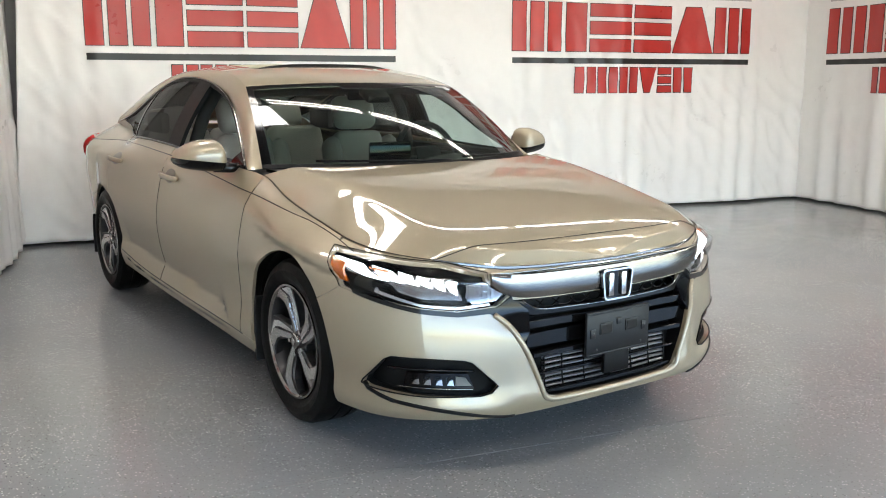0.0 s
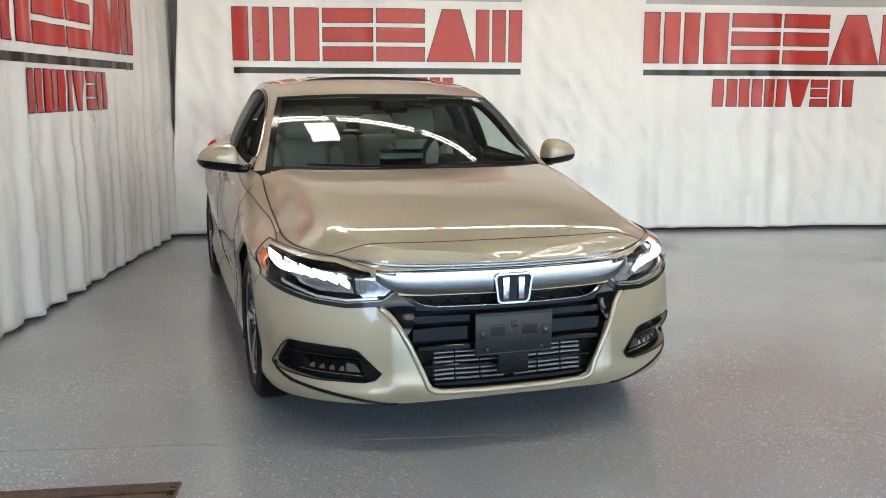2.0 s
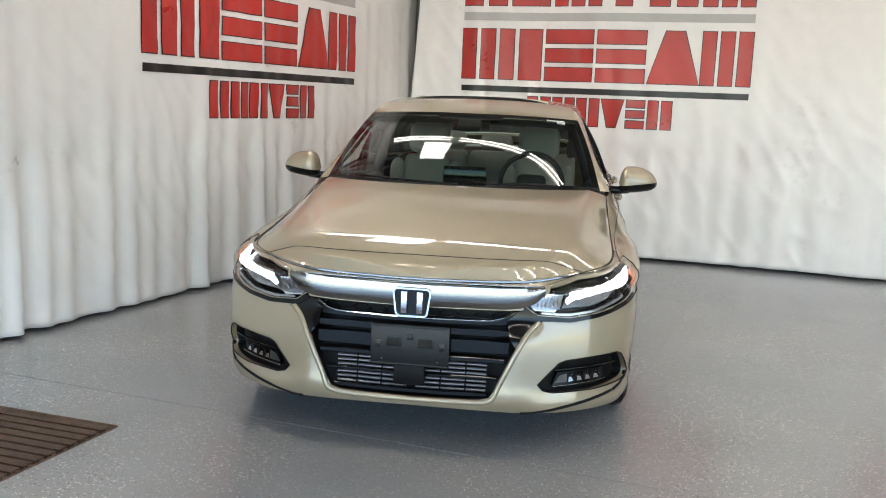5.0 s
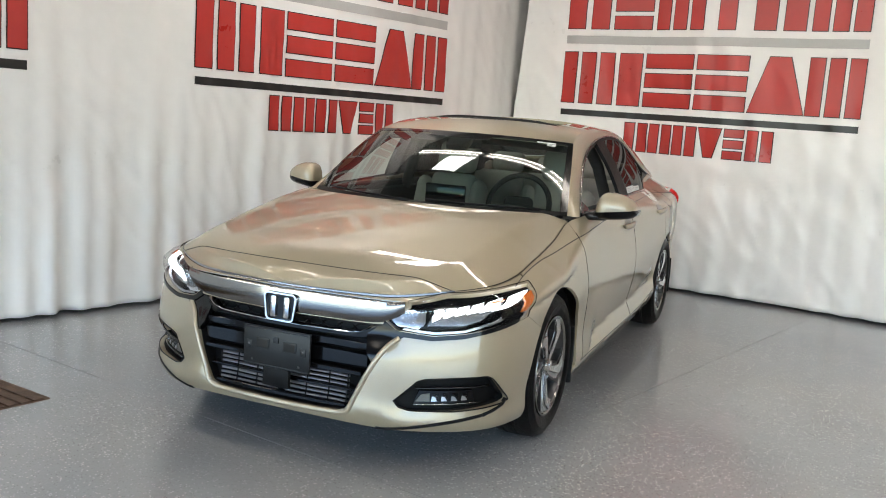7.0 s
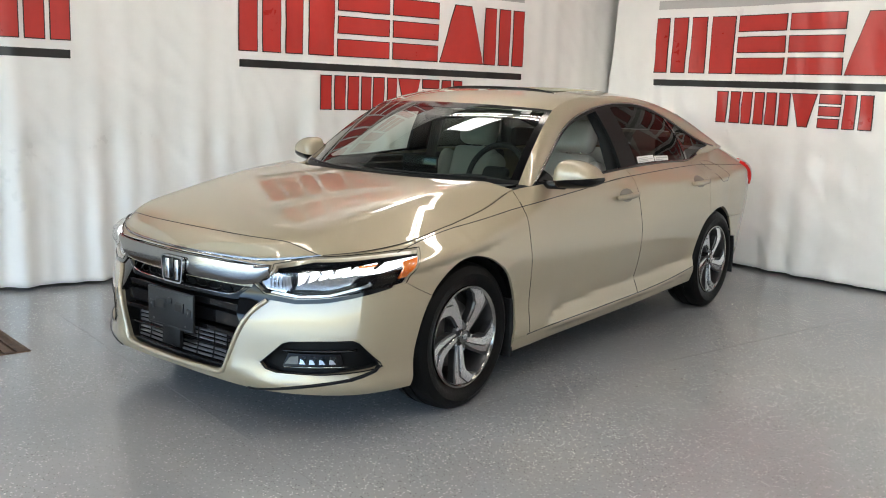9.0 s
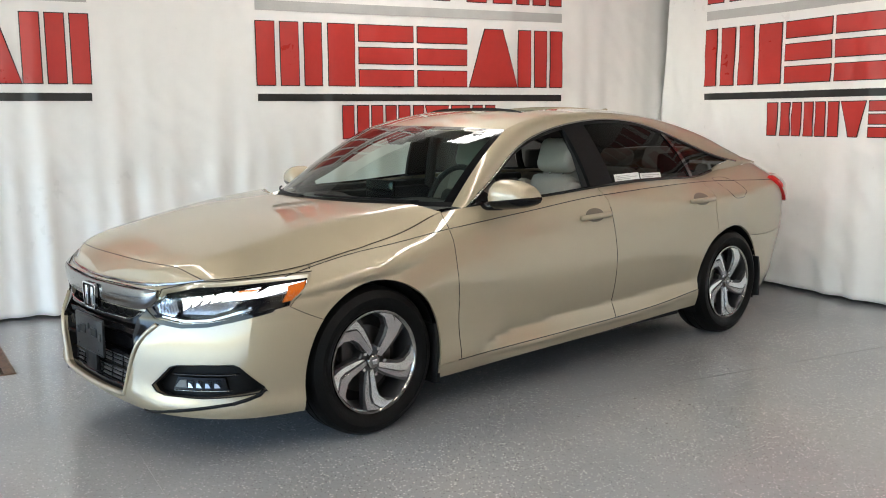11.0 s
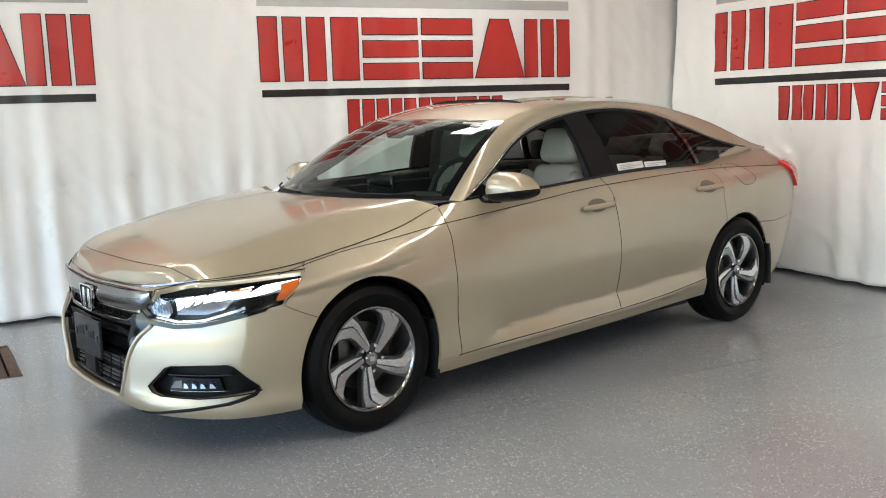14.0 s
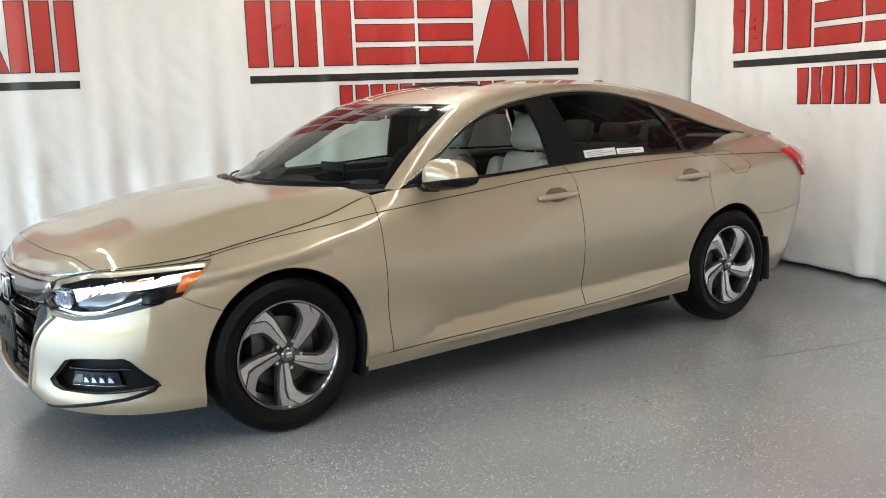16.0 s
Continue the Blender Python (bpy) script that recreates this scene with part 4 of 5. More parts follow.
# dark ceramic border of the windshield
band("glass_border", 0.03, 0.985, 0.955, 1.0, 0.001, GLOSS_BLACK)
band("glass_border", 0.03, 0.985, -1.0, -0.955, 0.001, GLOSS_BLACK)
band("glass_border", 0.93, 0.985, -0.955, 0.955, 0.001, GLOSS_BLACK, 4, 40)
band("glass_shade", 0.875, 0.932, -0.30, 0.30, 0.001, GLOSS_BLACK, 4, 16)
band("cowl", -0.0, 0.035, -1.0, 1.0, 0.002, MATT_BLACK, 3, 40)

# roof with a sunroof opening
SUN_T0, SUN_T1, SUN_R = 1.62, 2.55, 0.74
loft("roof_front", top_point, 0.985, SUN_T0, 16, -1, 1, 40, PAINT, car)
loft("roof_rear", top_point, SUN_T1, 3.08, 12, -1, 1, 40, PAINT, car)
for s in (-1, 1):
    loft("roof_side", lambda t, r: top_point(t, r), SUN_T0, SUN_T1, 16, s * SUN_R, s * 1.0, 6, PAINT, car)


def sunk(d):
    return lambda t, r: top_point(t, r) + Vector((0, 0, -d))


loft("sunroof_tray", sunk(0.045), SUN_T0 - 0.03, SUN_T1 + 0.03, 10, -SUN_R - 0.02, SUN_R + 0.02, 20, MATT_BLACK, car)
loft("sunroof_glass", lambda t, r: top_point(t, r) + Vector((0, 0, -0.030)), 1.78, 2.53, 10, -SUN_R + 0.02, SUN_R - 0.02, 20, SCREEN, car, label="dark tilted sunroof glass")
loft("wind_deflector", lambda q, r: top_point(SUN_T0 + 0.015 + 0.03 * q, r) + Vector((0, 0.006 * q, -0.02 + 0.032 * q * (1 - 0.5 * abs(r / SUN_R) ** 6))), 0.0, 1.0, 3, -SUN_R + 0.01, SUN_R - 0.01, 24, MATT_BLACK, car, rim=0.006)

loft("rear_window", top_point, 3.10, 3.97, 20, -0.955, 0.955, 30, DARK_GLASS, car, rim=0)
for s in (-1, 1):
    loft("rear_window_border", top_point, 3.08, 4.0, 20, s * 0.95, s * 1.0, 3, GLOSS_BLACK, car, rim=0.004)
loft("boot_lid", top_point, 4.0, 5.0, 14, -1, 1, 30, PAINT, car)
for s in (-1, 1):
    loft("roof_pillar", lambda t, v_, s=s: Vector((pillar_point(t, v_).x * s, pillar_point(t, v_).y, pillar_point(t, v_).z)), 0.0, 5.0, 120, 0.0, 1.0, 8, PAINT, car, rim=0)

# antenna fin
bm = bmesh.new()
fin = [(-0.075, 0.0), (0.06, 0.0), (0.065, 0.012), (0.045, 0.034), (0.0, 0.030), (-0.05, 0.012)]
L_, R_ = [bm.verts.new((0.006 if z > 0.02 else 0.02, y, z)) for y, z in fin], [bm.verts.new((-0.006 if z > 0.02 else -0.02, y, z)) for y, z in fin]
bm.faces.new(L_)
bm.faces.new(R_[::-1])
for i in range(6):
    bm.faces.new((L_[i], R_[i], R_[(i + 1) % 6], L_[(i + 1) % 6]))
fin_ob = part("antenna_fin", bm, PAINT, car)
fin_ob.location = (0.0, 2.62, mid_z(3.1) - 0.006)


# side windows
def window(name, poly, material, lift=0.0, rim=0.0, label=""):
    def law(y, f):
        return side_point(y, f)

    def law_n(y, f):
        e = 0.01
        n = (side_point(y + e, f) - side_point(y - e, f)).cross(side_point(y, min(1, f + e)) - side_point(y, max(0, f - e)))
        if n.length < 1e-9:
            return Vector((1, 0, 0.3)).normalized()
        n.normalize()
        return n if n.x > 0 else -n
    return patch(name, poly, material, car, lift=lift, rim=rim, da=0.05, dz=0.12, step=0.06, mirror=True, law=law, law_n=law_n, label=label)


window("rear_window_side", [(1.74, 0.03), (2.58, 0.03), (2.48, 0.60), (2.38, 0.955), (1.675, 0.955)], DARK_GLASS, label="dark tinted side glass")
window("quarter_glass", [(2.63, 0.04), (2.93, 0.05), (3.13, 0.72), (3.10, 0.93), (2.46, 0.95), (2.54, 0.60)], DARK_GLASS, label="dark tinted quarter glass")
window("quarter_cover", [(2.945, -0.02), (3.35, -0.02), (3.35, 1.0), (3.145, 1.0), (3.145, 0.72)], PAINT, lift=0.002, rim=0.006)
window("window_frame", [(0.80, 0.93), (1.10, 0.945), (2.40, 0.945), (3.0, 0.90), (3.0, 0.99), (2.40, 0.995), (1.10, 0.995), (0.80, 0.99)], MATT_BLACK, lift=0.002, rim=0.01)
window("pillar_cover", [(1.545, 0.0), (1.74, 0.0), (1.675, 0.985), (1.50, 0.985)], MATT_BLACK, lift=0.004, rim=0.02)
window("window_divider", [(2.58, 0.02), (2.63, 0.02), (2.545, 0.60), (2.45, 0.965), (2.40, 0.965), (2.49, 0.60)], GLOSS_BLACK, lift=0.003, rim=0.02)
window("mirror_sail", [(0.665, 0.05), (0.83, 0.03), (0.775, 0.9), (0.70, 0.85)], GLOSS_BLACK, lift=0.004, rim=0.01)
for s in (-1, 1):
    ys = np.linspace(0.66, 3.25, 70)
    tube_part("chrome_strip", [(s * (frame_x(y) + 0.005), y, frame_z(y)) for y in ys], 0.0052, SATIN, car, "bright chrome window strip")
    tube_part("window_seal", [(s * (side_point(y, 0.985).x + 0.002), y, side_point(y, 0.955).z) for y in ys[2:-3]], 0.008, MATT_BLACK, car)
    tube_part("belt_seal", [(s * (belt(y).x + 0.001), y, belt(y).z + 0.006) for y in ys if y < 2.95], 0.008, GLOSS_BLACK, car)

# dark joints at the hood edge; the crease running on from it along the doors gets a black tube for its shade
crease_z = smooth_keys((-0.46, 0.738), (-0.08, 0.802), (0.23, 0.838), (0.45, 0.868), (0.62, 0.884), (1.03, 0.915), (1.6, 0.957), (2.4, 0.975), (2.65, 0.972), (3.3, 0.955), (3.55, 0.945))
tube_part("hood_joint", [hood_point(JOINT, r) + Vector((0, 0, 0.0005)) for r in np.linspace(-0.998, 0.998, 60)], 0.0015, MATT_BLACK, car)
for s in (-1, 1):
    tube_part("hood_joint", [(s * (hood_point(a, 1.0).x + 0.001), hood_point(a, 1.0).y, hood_point(a, 1.0).z + 0.0005) for a in np.linspace(JOINT + 0.01, 1.44, 60)], 0.0016, MATT_BLACK, car)
    tube_part("body_crease", [(s * skin_z(a_of_y(y, crease_z(y)), crease_z(y)).x, y, crease_z(y)) for y in np.linspace(-0.40, 3.50, 120)], 0.0022, MATT_BLACK, car)
for s in (1, -1):
    for name_, way_ in (("sill_joint", along(door_low, 1.47, 3.45, 50)), ("door_joint", [(1.488, 0.262), (1.474, 0.45), (1.469, 0.70), (1.474, 0.85), (1.480, 0.90)]), ("door_joint", [(2.649, 0.285), (2.650, 0.34), (2.650, 0.37), (2.650, 0.45), (2.648, 0.75), (2.645, 0.92)])):
        way_ = [(p[0] + (q[0] - p[0]) * k / 6, p[1] + (q[1] - p[1]) * k / 6) for p, q in zip(way_, way_[1:]) for k in range(6)]
        tube_part(name_, [Vector((s * q.x, q.y, q.z)) for q in (skin_z(a_, z_) for a_, z_ in way_)], 0.0024 if name_ == "sill_joint" else 0.0018, MATT_BLACK, car)
for ob_ in car.children:
    if "window" in ob_.name or "glass" in ob_.name:
        ob_.visible_shadow = False

# ---- lamps, grille and trim ----


def lifted(a, z, up):
    return skin_z(a, z) + skin_normal(a, min(max(h_at(a, z), 0), 1)) * up


def ribbon(name, pts, widths, lift, depth, material, parent, label="", mirror=True, n=40, crown=0.0):
    """A bar that follows the nose: (half-width, height) points, with its height at each, standing proud by lift."""
    made = []
    ks = np.linspace(0, len(pts) - 1, n)
    px = smooth_keys(*[(i, p[0]) for i, p in enumerate(pts)])
    pz = smooth_keys(*[(i, p[1]) for i, p in enumerate(pts)])
    pw = smooth_keys(*[(i, w) for i, w in enumerate(widths)])
    for sgn in ((1, -1) if mirror else (1,)):
        verts, faces = [], []
        for k in ks:
            x, z, w = px(k), pz(k), pw(k)
            face = [(u * (w / 2 - 0.003), lift + crown * (1 - u * u)) for u in (-1, -0.5, 0, 0.5, 1)]
            for dz, up in [(-w / 2, lift - depth), (-w / 2, lift - 0.003)] + face + [(w / 2, lift - 0.003), (w / 2, lift - depth)]:
                p = lifted(a_of_x(x, z), z, 0)
                nrm = skin_normal(a_of_x(x, z), min(max(h_at(a_of_x(x, z), z), 0), 1))
                q = p + nrm * up + Vector((0, 0, dz))
                verts.append((q.x * sgn, q.y, q.z))
        for i in range(n - 1):
            for j in range(9):
                l = (j + 1) % 9
                faces.append((i * 9 + j, i * 9 + l, i * 9 + 9 + l, i * 9 + 9 + j))
        faces += [tuple(range(9)), tuple((n - 1) * 9 + j for j in range(9))[::-1]]
        bm = bmesh.new()
        bv = [bm.verts.new(v_) for v_ in verts]
        for f_ in faces:
            bm.faces.new([bv[i] for i in f_])
        made.append(part(name, bm, material, parent, label))
    return made


for s in (1, -1):

    def side(poly, s=s):
        return poly if s > 0 else [(-a, z) for a, z in reversed(poly)]

    lamp = patch("headlight", side(grown(LENS, 0.001)), GLOSS_BLACK, car, lift=-0.045, rim=-0.05, label="lit headlight with clear lens and black housing")[0]
    patch("lens", side(LENS), CLEAR, lamp, lift=0.002, rim=0.01, bulge=0.006)
    lamp.children[-1].visible_shadow = False
    # inner projector, LED units, light blade, amber marker
    patch("reflector", side(xz((0.458, 0.622), (0.482, 0.602), (0.56, 0.594), (0.585, 0.615), (0.59, 0.660), (0.535, 0.672), (0.50, 0.664))), REFLECTOR, lamp, lift=-0.022, rim=0.015)
    for k in range(6):
        u = 0.490 + 0.016 * k
        patch("reflector_facet", side(xz((u, 0.606), (u + 0.009, 0.604), (u + 0.012, 0.662), (u + 0.003, 0.660))), CHROME, lamp, lift=-0.017, rim=0.006, da=0.012, dz=0.02, step=0.03)
    pc = lifted(a_of_x(0.528, 0.634) * s, 0.634, -0.012)
    bm = bmesh.new()
    bmesh.ops.create_uvsphere(bm, u_segments=18, v_segments=12, radius=0.024)
    for v_ in bm.verts:
        v_.co = Vector((pc.x + v_.co.x, pc.y + v_.co.y * 0.7, pc.z + v_.co.z))
    part("projector_lens", bm, CLEAR, lamp)
    patch("lamp_backing", side(xz((0.592, 0.604), (0.72, 0.612), (0.815, 0.652), (0.850, 0.716), (0.790, 0.730), (0.62, 0.706))), LAMP_SILVER, lamp, lift=-0.034, rim=0.008, da=0.02, dz=0.02, step=0.015)
    for k in range(6):
        u0, u1 = 0.608 + 0.0410 * k, 0.608 + 0.0410 * k + 0.024
        zz = 0.634 + 0.0105 * k
        patch("led_unit", side(xz((u0, zz - 0.012), (u1 + 0.003, zz - 0.001), (u1 + 0.014, zz + 0.058), (u0 + 0.010, zz + 0.047))), LED, lamp, lift=-0.02, rim=0.012, da=0.02, dz=0.02)
    patch("light_blade", side(xz((0.504, 0.590), (0.614, 0.580), (0.722, 0.592), (0.838, 0.638), (0.834, 0.648), (0.722, 0.600), (0.614, 0.588), (0.509, 0.597))), LAMP_SILVER, lamp, lift=-0.014, rim=0.01, da=0.02, dz=0.02, step=0.015)
    patch("amber_marker", side(yz((-0.448, 0.656), (-0.408, 0.660), (-0.328, 0.736), (-0.415, 0.724))), AMBER, lamp, lift=-0.006, rim=0.01, da=0.015, dz=0.015)
    patch("amber_strip", side(xz((0.792, 0.716), (0.822, 0.719), (0.825, 0.724), (0.795, 0.720))), AMBER, lamp, lift=-0.01, rim=0.008, da=0.02, dz=0.02)
    patch("lens_trim", side(xz((0.427, 0.600), (0.480, 0.566), (0.614, 0.556), (0.722, 0.569), (0.872, 0.624), (0.872, 0.640), (0.722, 0.586), (0.614, 0.573), (0.484, 0.586), (0.436, 0.622))), GLOSS_BLACK, lamp, lift=0.003, rim=0.012, da=0.02, dz=0.02, step=0.012)
    # fog lamp
    fog = patch("fog_lamp", side(grown(FOG, 0.002)), MATT_BLACK, car, lift=-0.055, rim=-0.06, da=0.03, dz=0.02, label="black fog lamp pocket with small LED lamps")[0]
    ring = [lifted(a * s, z, 0.002) if s > 0 else lifted(-a, z, 0.002) for a, z in dense(FOG, 0.012)]
    tube_part("pocket_rim", ring, 0.0025, MATT_BLACK, fog, closed=True)
    patch("lamp_face", side(xz((0.575, 0.302), (0.788, 0.308), (0.780, 0.358), (0.592, 0.352))), GLOSS_BLACK, fog, lift=-0.034, rim=0.02, da=0.02, dz=0.015)
    patch("lamp_wedge", side(xz((0.582, 0.311), (0.632, 0.312), (0.630, 0.343), (0.600, 0.338))), STEEL, fog, lift=-0.031, rim=0.004, da=0.012, dz=0.012, step=0.02)
    for k in range(4):
        u, z_ = 0.637 + 0.035 * k, 0.312 + 0.0012 * k
        patch("led_cell", side(xz((u, z_), (u + 0.022, z_ + 0.001), (u + 0.013, z_ + 0.016), (u + 0.002, z_ + 0.020))), REFLECTOR, fog, lift=-0.031, rim=0.004, da=0.012, dz=0.012, step=0.02)
        patch("led_cell", side(xz((u + 0.004, z_ + 0.031), (u + 0.005, z_ + 0.023), (u + 0.015, z_ + 0.019), (u + 0.023, z_ + 0.006), (u + 0.024, z_ + 0.032))), CLEAR, fog, lift=-0.029, rim=0.004, da=0.012, dz=0.012, step=0.02)
    tube_part("pocket_bar", [lifted(a_of_x(x, z) * s, z, -0.018) for x, z in zip(np.linspace(0.575, 0.825, 20), np.linspace(0.366, 0.378, 20))], 0.005, GLOSS_BLACK, fog)
    tube_part("lamp_rim", [lifted(a_of_x(x, z) * s, z, -0.030) for x, z in zip(np.linspace(0.575, 0.80, 20), np.linspace(0.299, 0.306, 20))], 0.0025, SATIN, fog)
    # slot over the lower lip
    tube_part("lip_slot", [lifted(a_of_x(x, z) * s, z, -0.003) for x, z in zip(np.linspace(0.44, 0.806, 28), [0.196 + 0.067 * ((x - 0.44) / 0.366) ** 1.3 for x in np.linspace(0.44, 0.806, 28)])], 0.0078, MATT_BLACK, car)
    tube_part("lip_slot_end", [lifted(a_of_x(x, z) * s, z, -0.003) for x, z in ((0.804, 0.262), (0.832, 0.276), (0.852, 0.292), (0.858, 0.312))], 0.0090, MATT_BLACK, car)

grille = patch("grille", grown(GRILLE, 0.003), MATT_BLACK, car, lift=-0.085, rim=-0.088, da=0.03, dz=0.03, label="black front grille with horizontal slats")[0]
# satin bar with a dark strip above it and a bright line below
ribbon("satin_bar", [(0.0, 0.650), (0.16, 0.650), (0.30, 0.650), (0.40, 0.654), (0.462, 0.664), (0.510, 0.683)], [0.088, 0.088, 0.088, 0.084, 0.070, 0.042], 0.010, 0.03, SATIN, grille, "satin metal bar across the nose", crown=0.005)
ribbon("chrome_edge", [(0.0, 0.6960), (0.2, 0.6955), (0.40, 0.6945), (0.50, 0.6960)], [0.005, 0.005, 0.005, 0.005], 0.015, 0.03, CHROME, grille)
ribbon("black_strip", [(0.0, 0.707), (0.25, 0.708), (0.42, 0.712), (0.56, 0.727), (0.66, 0.744)], [0.013, 0.013, 0.015, 0.014, 0.010], 0.005, 0.02, DARK_CHROME, grille)
ribbon("upper_bezel", [(0.0, 0.549), (0.30, 0.552), (0.375, 0.566), (0.425, 0.600)], [0.016, 0.018, 0.034, 0.022], -0.004, 0.06, GLOSS_BLACK, grille)
ribbon("chrome_line", [(0.0, 0.5585), (0.28, 0.561), (0.345, 0.570), (0.392, 0.598)], [0.005, 0.005, 0.006, 0.006], 0.0, 0.02, CHROME, grille)
ribbon("slat", [(0.0, 0.512), (0.28, 0.514), (0.42, 0.520)], [0.030, 0.030, 0.026], -0.012, 0.05, GLOSS_BLACK, grille)
ribbon("slat", [(0.0, 0.452), (0.25, 0.454), (0.385, 0.458)], [0.056, 0.056, 0.050], -0.03, 0.04, GLOSS_BLACK, grille)
ribbon("slat", [(0.0, 0.402), (0.25, 0.403), (0.368, 0.406)], [0.020, 0.020, 0.018], -0.012, 0.05, GLOSS_BLACK, grille)
ribbon("slat", [(0.0, 0.330), (0.22, 0.331), (0.338, 0.333)], [0.012, 0.012, 0.010], -0.02, 0.05, GLOSS_BLACK, grille)
ribbon("slat", [(0.0, 0.268), (0.2, 0.268), (0.305, 0.270)], [0.018, 0.018, 0.014], -0.014, 0.05, GLOSS_BLACK, grille)
for z in (0.380, 0.362, 0.344, 0.316, 0.300, 0.284):
    ribbon("radiator_bar", [(0.02, z), (0.2, z), (0.30, z)], [0.009, 0.009, 0.009], -0.032, 0.012, RADIATOR, grille, n=12)
for x in (0.12, 0.22, 0.30):
    for s in (1, -1):
        tube_part("grille_rib", [lifted(a_of_x(x, z) * s, z, -0.03) for z in np.linspace(0.28, 0.40, 6)], 0.003, MATT_BLACK, grille)
for s in (1, -1):
    corner_ = xz((0.388, 0.597), (0.372, 0.560), (0.385, 0.500), (0.412, 0.462), (0.452, 0.524), (0.518, 0.569), (0.450, 0.603))
    patch("grille_corner", corner_ if s > 0 else [(-a, z) for a, z in reversed(corner_)], GLOSS_BLACK, grille, lift=-0.003, rim=0.03, da=0.015, dz=0.015, step=0.012)
rim_keys = [(0.498, 0.560), (0.460, 0.524), (0.412, 0.440), (0.356, 0.318), (0.326, 0.254), (0.280, 0.240), (0.14, 0.237), (0.0, 0.236)]
rx_, rz_ = smooth_keys(*[(i, p[0]) for i, p in enumerate(rim_keys)]), smooth_keys(*[(i, p[1]) for i, p in enumerate(rim_keys)])
rim_way = [lifted(a_of_x(max(rx_(k), 1e-4), rz_(k)), rz_(k), -0.001) for k in np.linspace(0, len(rim_keys) - 1, 60)]
tube_part("grille_rim", rim_way + [Vector((-p.x, p.y, p.z)) for p in reversed(rim_way[:-1])], 0.011, PAINT, car, sides=10)
# hexagonal mesh in the upper opening
for s in (1, -1):
    for k in range(5):
        x = 0.075 + 0.068 * k
        hexa = [(x + dx, 0.582 + dz) for dx, dz in ((-0.034, 0.0), (-0.017, 0.014), (0.017, 0.014), (0.034, 0.0), (0.017, -0.014), (-0.017, -0.014))]
        tube_part("mesh_cell", [lifted(a_of_x(x_, z_) * s, z_, -0.022) for x_, z_ in hexa], 0.0028, GLOSS_BLACK, grille, sides=5, closed=True)

# badge: a plain chrome frame with two upright bars
nose_y = skin(0.0, 0.85).y + 0.004


def plate_frame(name, outline, inner, y, depth, material, parent, label=""):
    bm = bmesh.new()
    o, i_ = [bm.verts.new((x, y, z)) for x, z in outline], [bm.verts.new((x, y, z)) for x, z in inner]
    n = len(o)
    for k in range(n):
        l = (k + 1) % n
        bm.faces.new((o[k], o[l], i_[l], i_[k]))
    r = bmesh.ops.extrude_face_region(bm, geom=list(bm.faces))
    for g in r["geom"]:
        if isinstance(g, bmesh.types.BMVert):
            g.co.y += depth
    return part(name, bm, material, parent, label)


def rounded(w_top, w_low, h, r, cz, n=5):
    pts = []
    for (x, z, t0) in ((w_top / 2 - r, h / 2 - r, 0), (-w_top / 2 + r, h / 2 - r, 90), (-w_low / 2 + r, -h / 2 + r, 180), (w_low / 2 - r, -h / 2 + r, 270)):
        for k in range(n):
            t = radians(t0 + 90 * k / (n - 1))
            pts.append((x + r * math.cos(t), cz + z + r * math.sin(t)))
    return pts


badge = plate_frame("badge", rounded(0.152, 0.132, 0.116, 0.020, 0.623), rounded(0.138, 0.118, 0.102, 0.014, 0.623), nose_y - 0.032, 0.012, CHROME, car, "chrome framed badge on the grille bar")
bm = bmesh.new()
bm.faces.new([bm.verts.new((x, nose_y - 0.022, z)) for x, z in rounded(0.140, 0.120, 0.104, 0.014, 0.623)])
r_ = bmesh.ops.extrude_face_region(bm, geom=list(bm.faces))
for g in r_["geom"]:
    if isinstance(g, bmesh.types.BMVert):
        g.co.y += 0.02
part("badge_plate", bm, GLOSS_BLACK, badge)
for s in (1, -1):
    bm = bmesh.new()
    box(bm, 0.031 * s, nose_y - 0.027, 0.623, 0.024, 0.012, 0.086, 0.003)
    part("badge_bar", bm, CHROME, badge)

# plate bracket without a plate
by = skin(0.0, 0.55).y - 0.022
bm = bmesh.new()
box(bm, 0, by, 0.452, 0.312, 0.014, 0.164, 0.004)
bracket = part("plate_bracket", bm, BRACKET, car, "empty charcoal plastic number plate bracket")
for s in (1, -1):
    bm = bmesh.new()
    box(bm, 0.064 * s, by - 0.008, 0.468, 0.062, 0.006, 0.042, 0.002)
    part("slot_frame", bm, BRACKET, bracket)
    bm = bmesh.new()
    box(bm, 0.064 * s, by - 0.0105, 0.468, 0.050, 0.004, 0.030)
    part("slot", bm, PIT, bracket)
    bm = bmesh.new()
    box(bm, 0.127 * s, by - 0.008, 0.455, 0.026, 0.006, 0.034, 0.002)
    part("lug", bm, BRACKET, bracket)
    for x_, z_ in ((0.127, 0.457), (0.11, 0.395)):
        bm = bmesh.new()
        bmesh.ops.create_uvsphere(bm, u_segments=10, v_segments=6, radius=0.005)
        for v_ in bm.verts:
            v_.co = Vector((x_ * s + v_.co.x, by - 0.011 + v_.co.y * 0.6, z_ + v_.co.z))
        part("screw", bm, STEEL, bracket)
bm = bmesh.new()
box(bm, 0, by - 0.008, 0.488, 0.024, 0.008, 0.024, 0.002)
part("lug", bm, BRACKET, bracket)
bm = bmesh.new()
box(bm, 0, by + 0.006, 0.335, 0.125, 0.02, 0.085, 0.006)
part("sensor_cover", bm, MATT_BLACK, bracket)
for z in (0.527, 0.377):
    bm = bmesh.new()
    box(bm, 0, by - 0.007, z, 0.302, 0.006, 0.006, 0.002)
    part("ledge", bm, BRACKET, bracket)

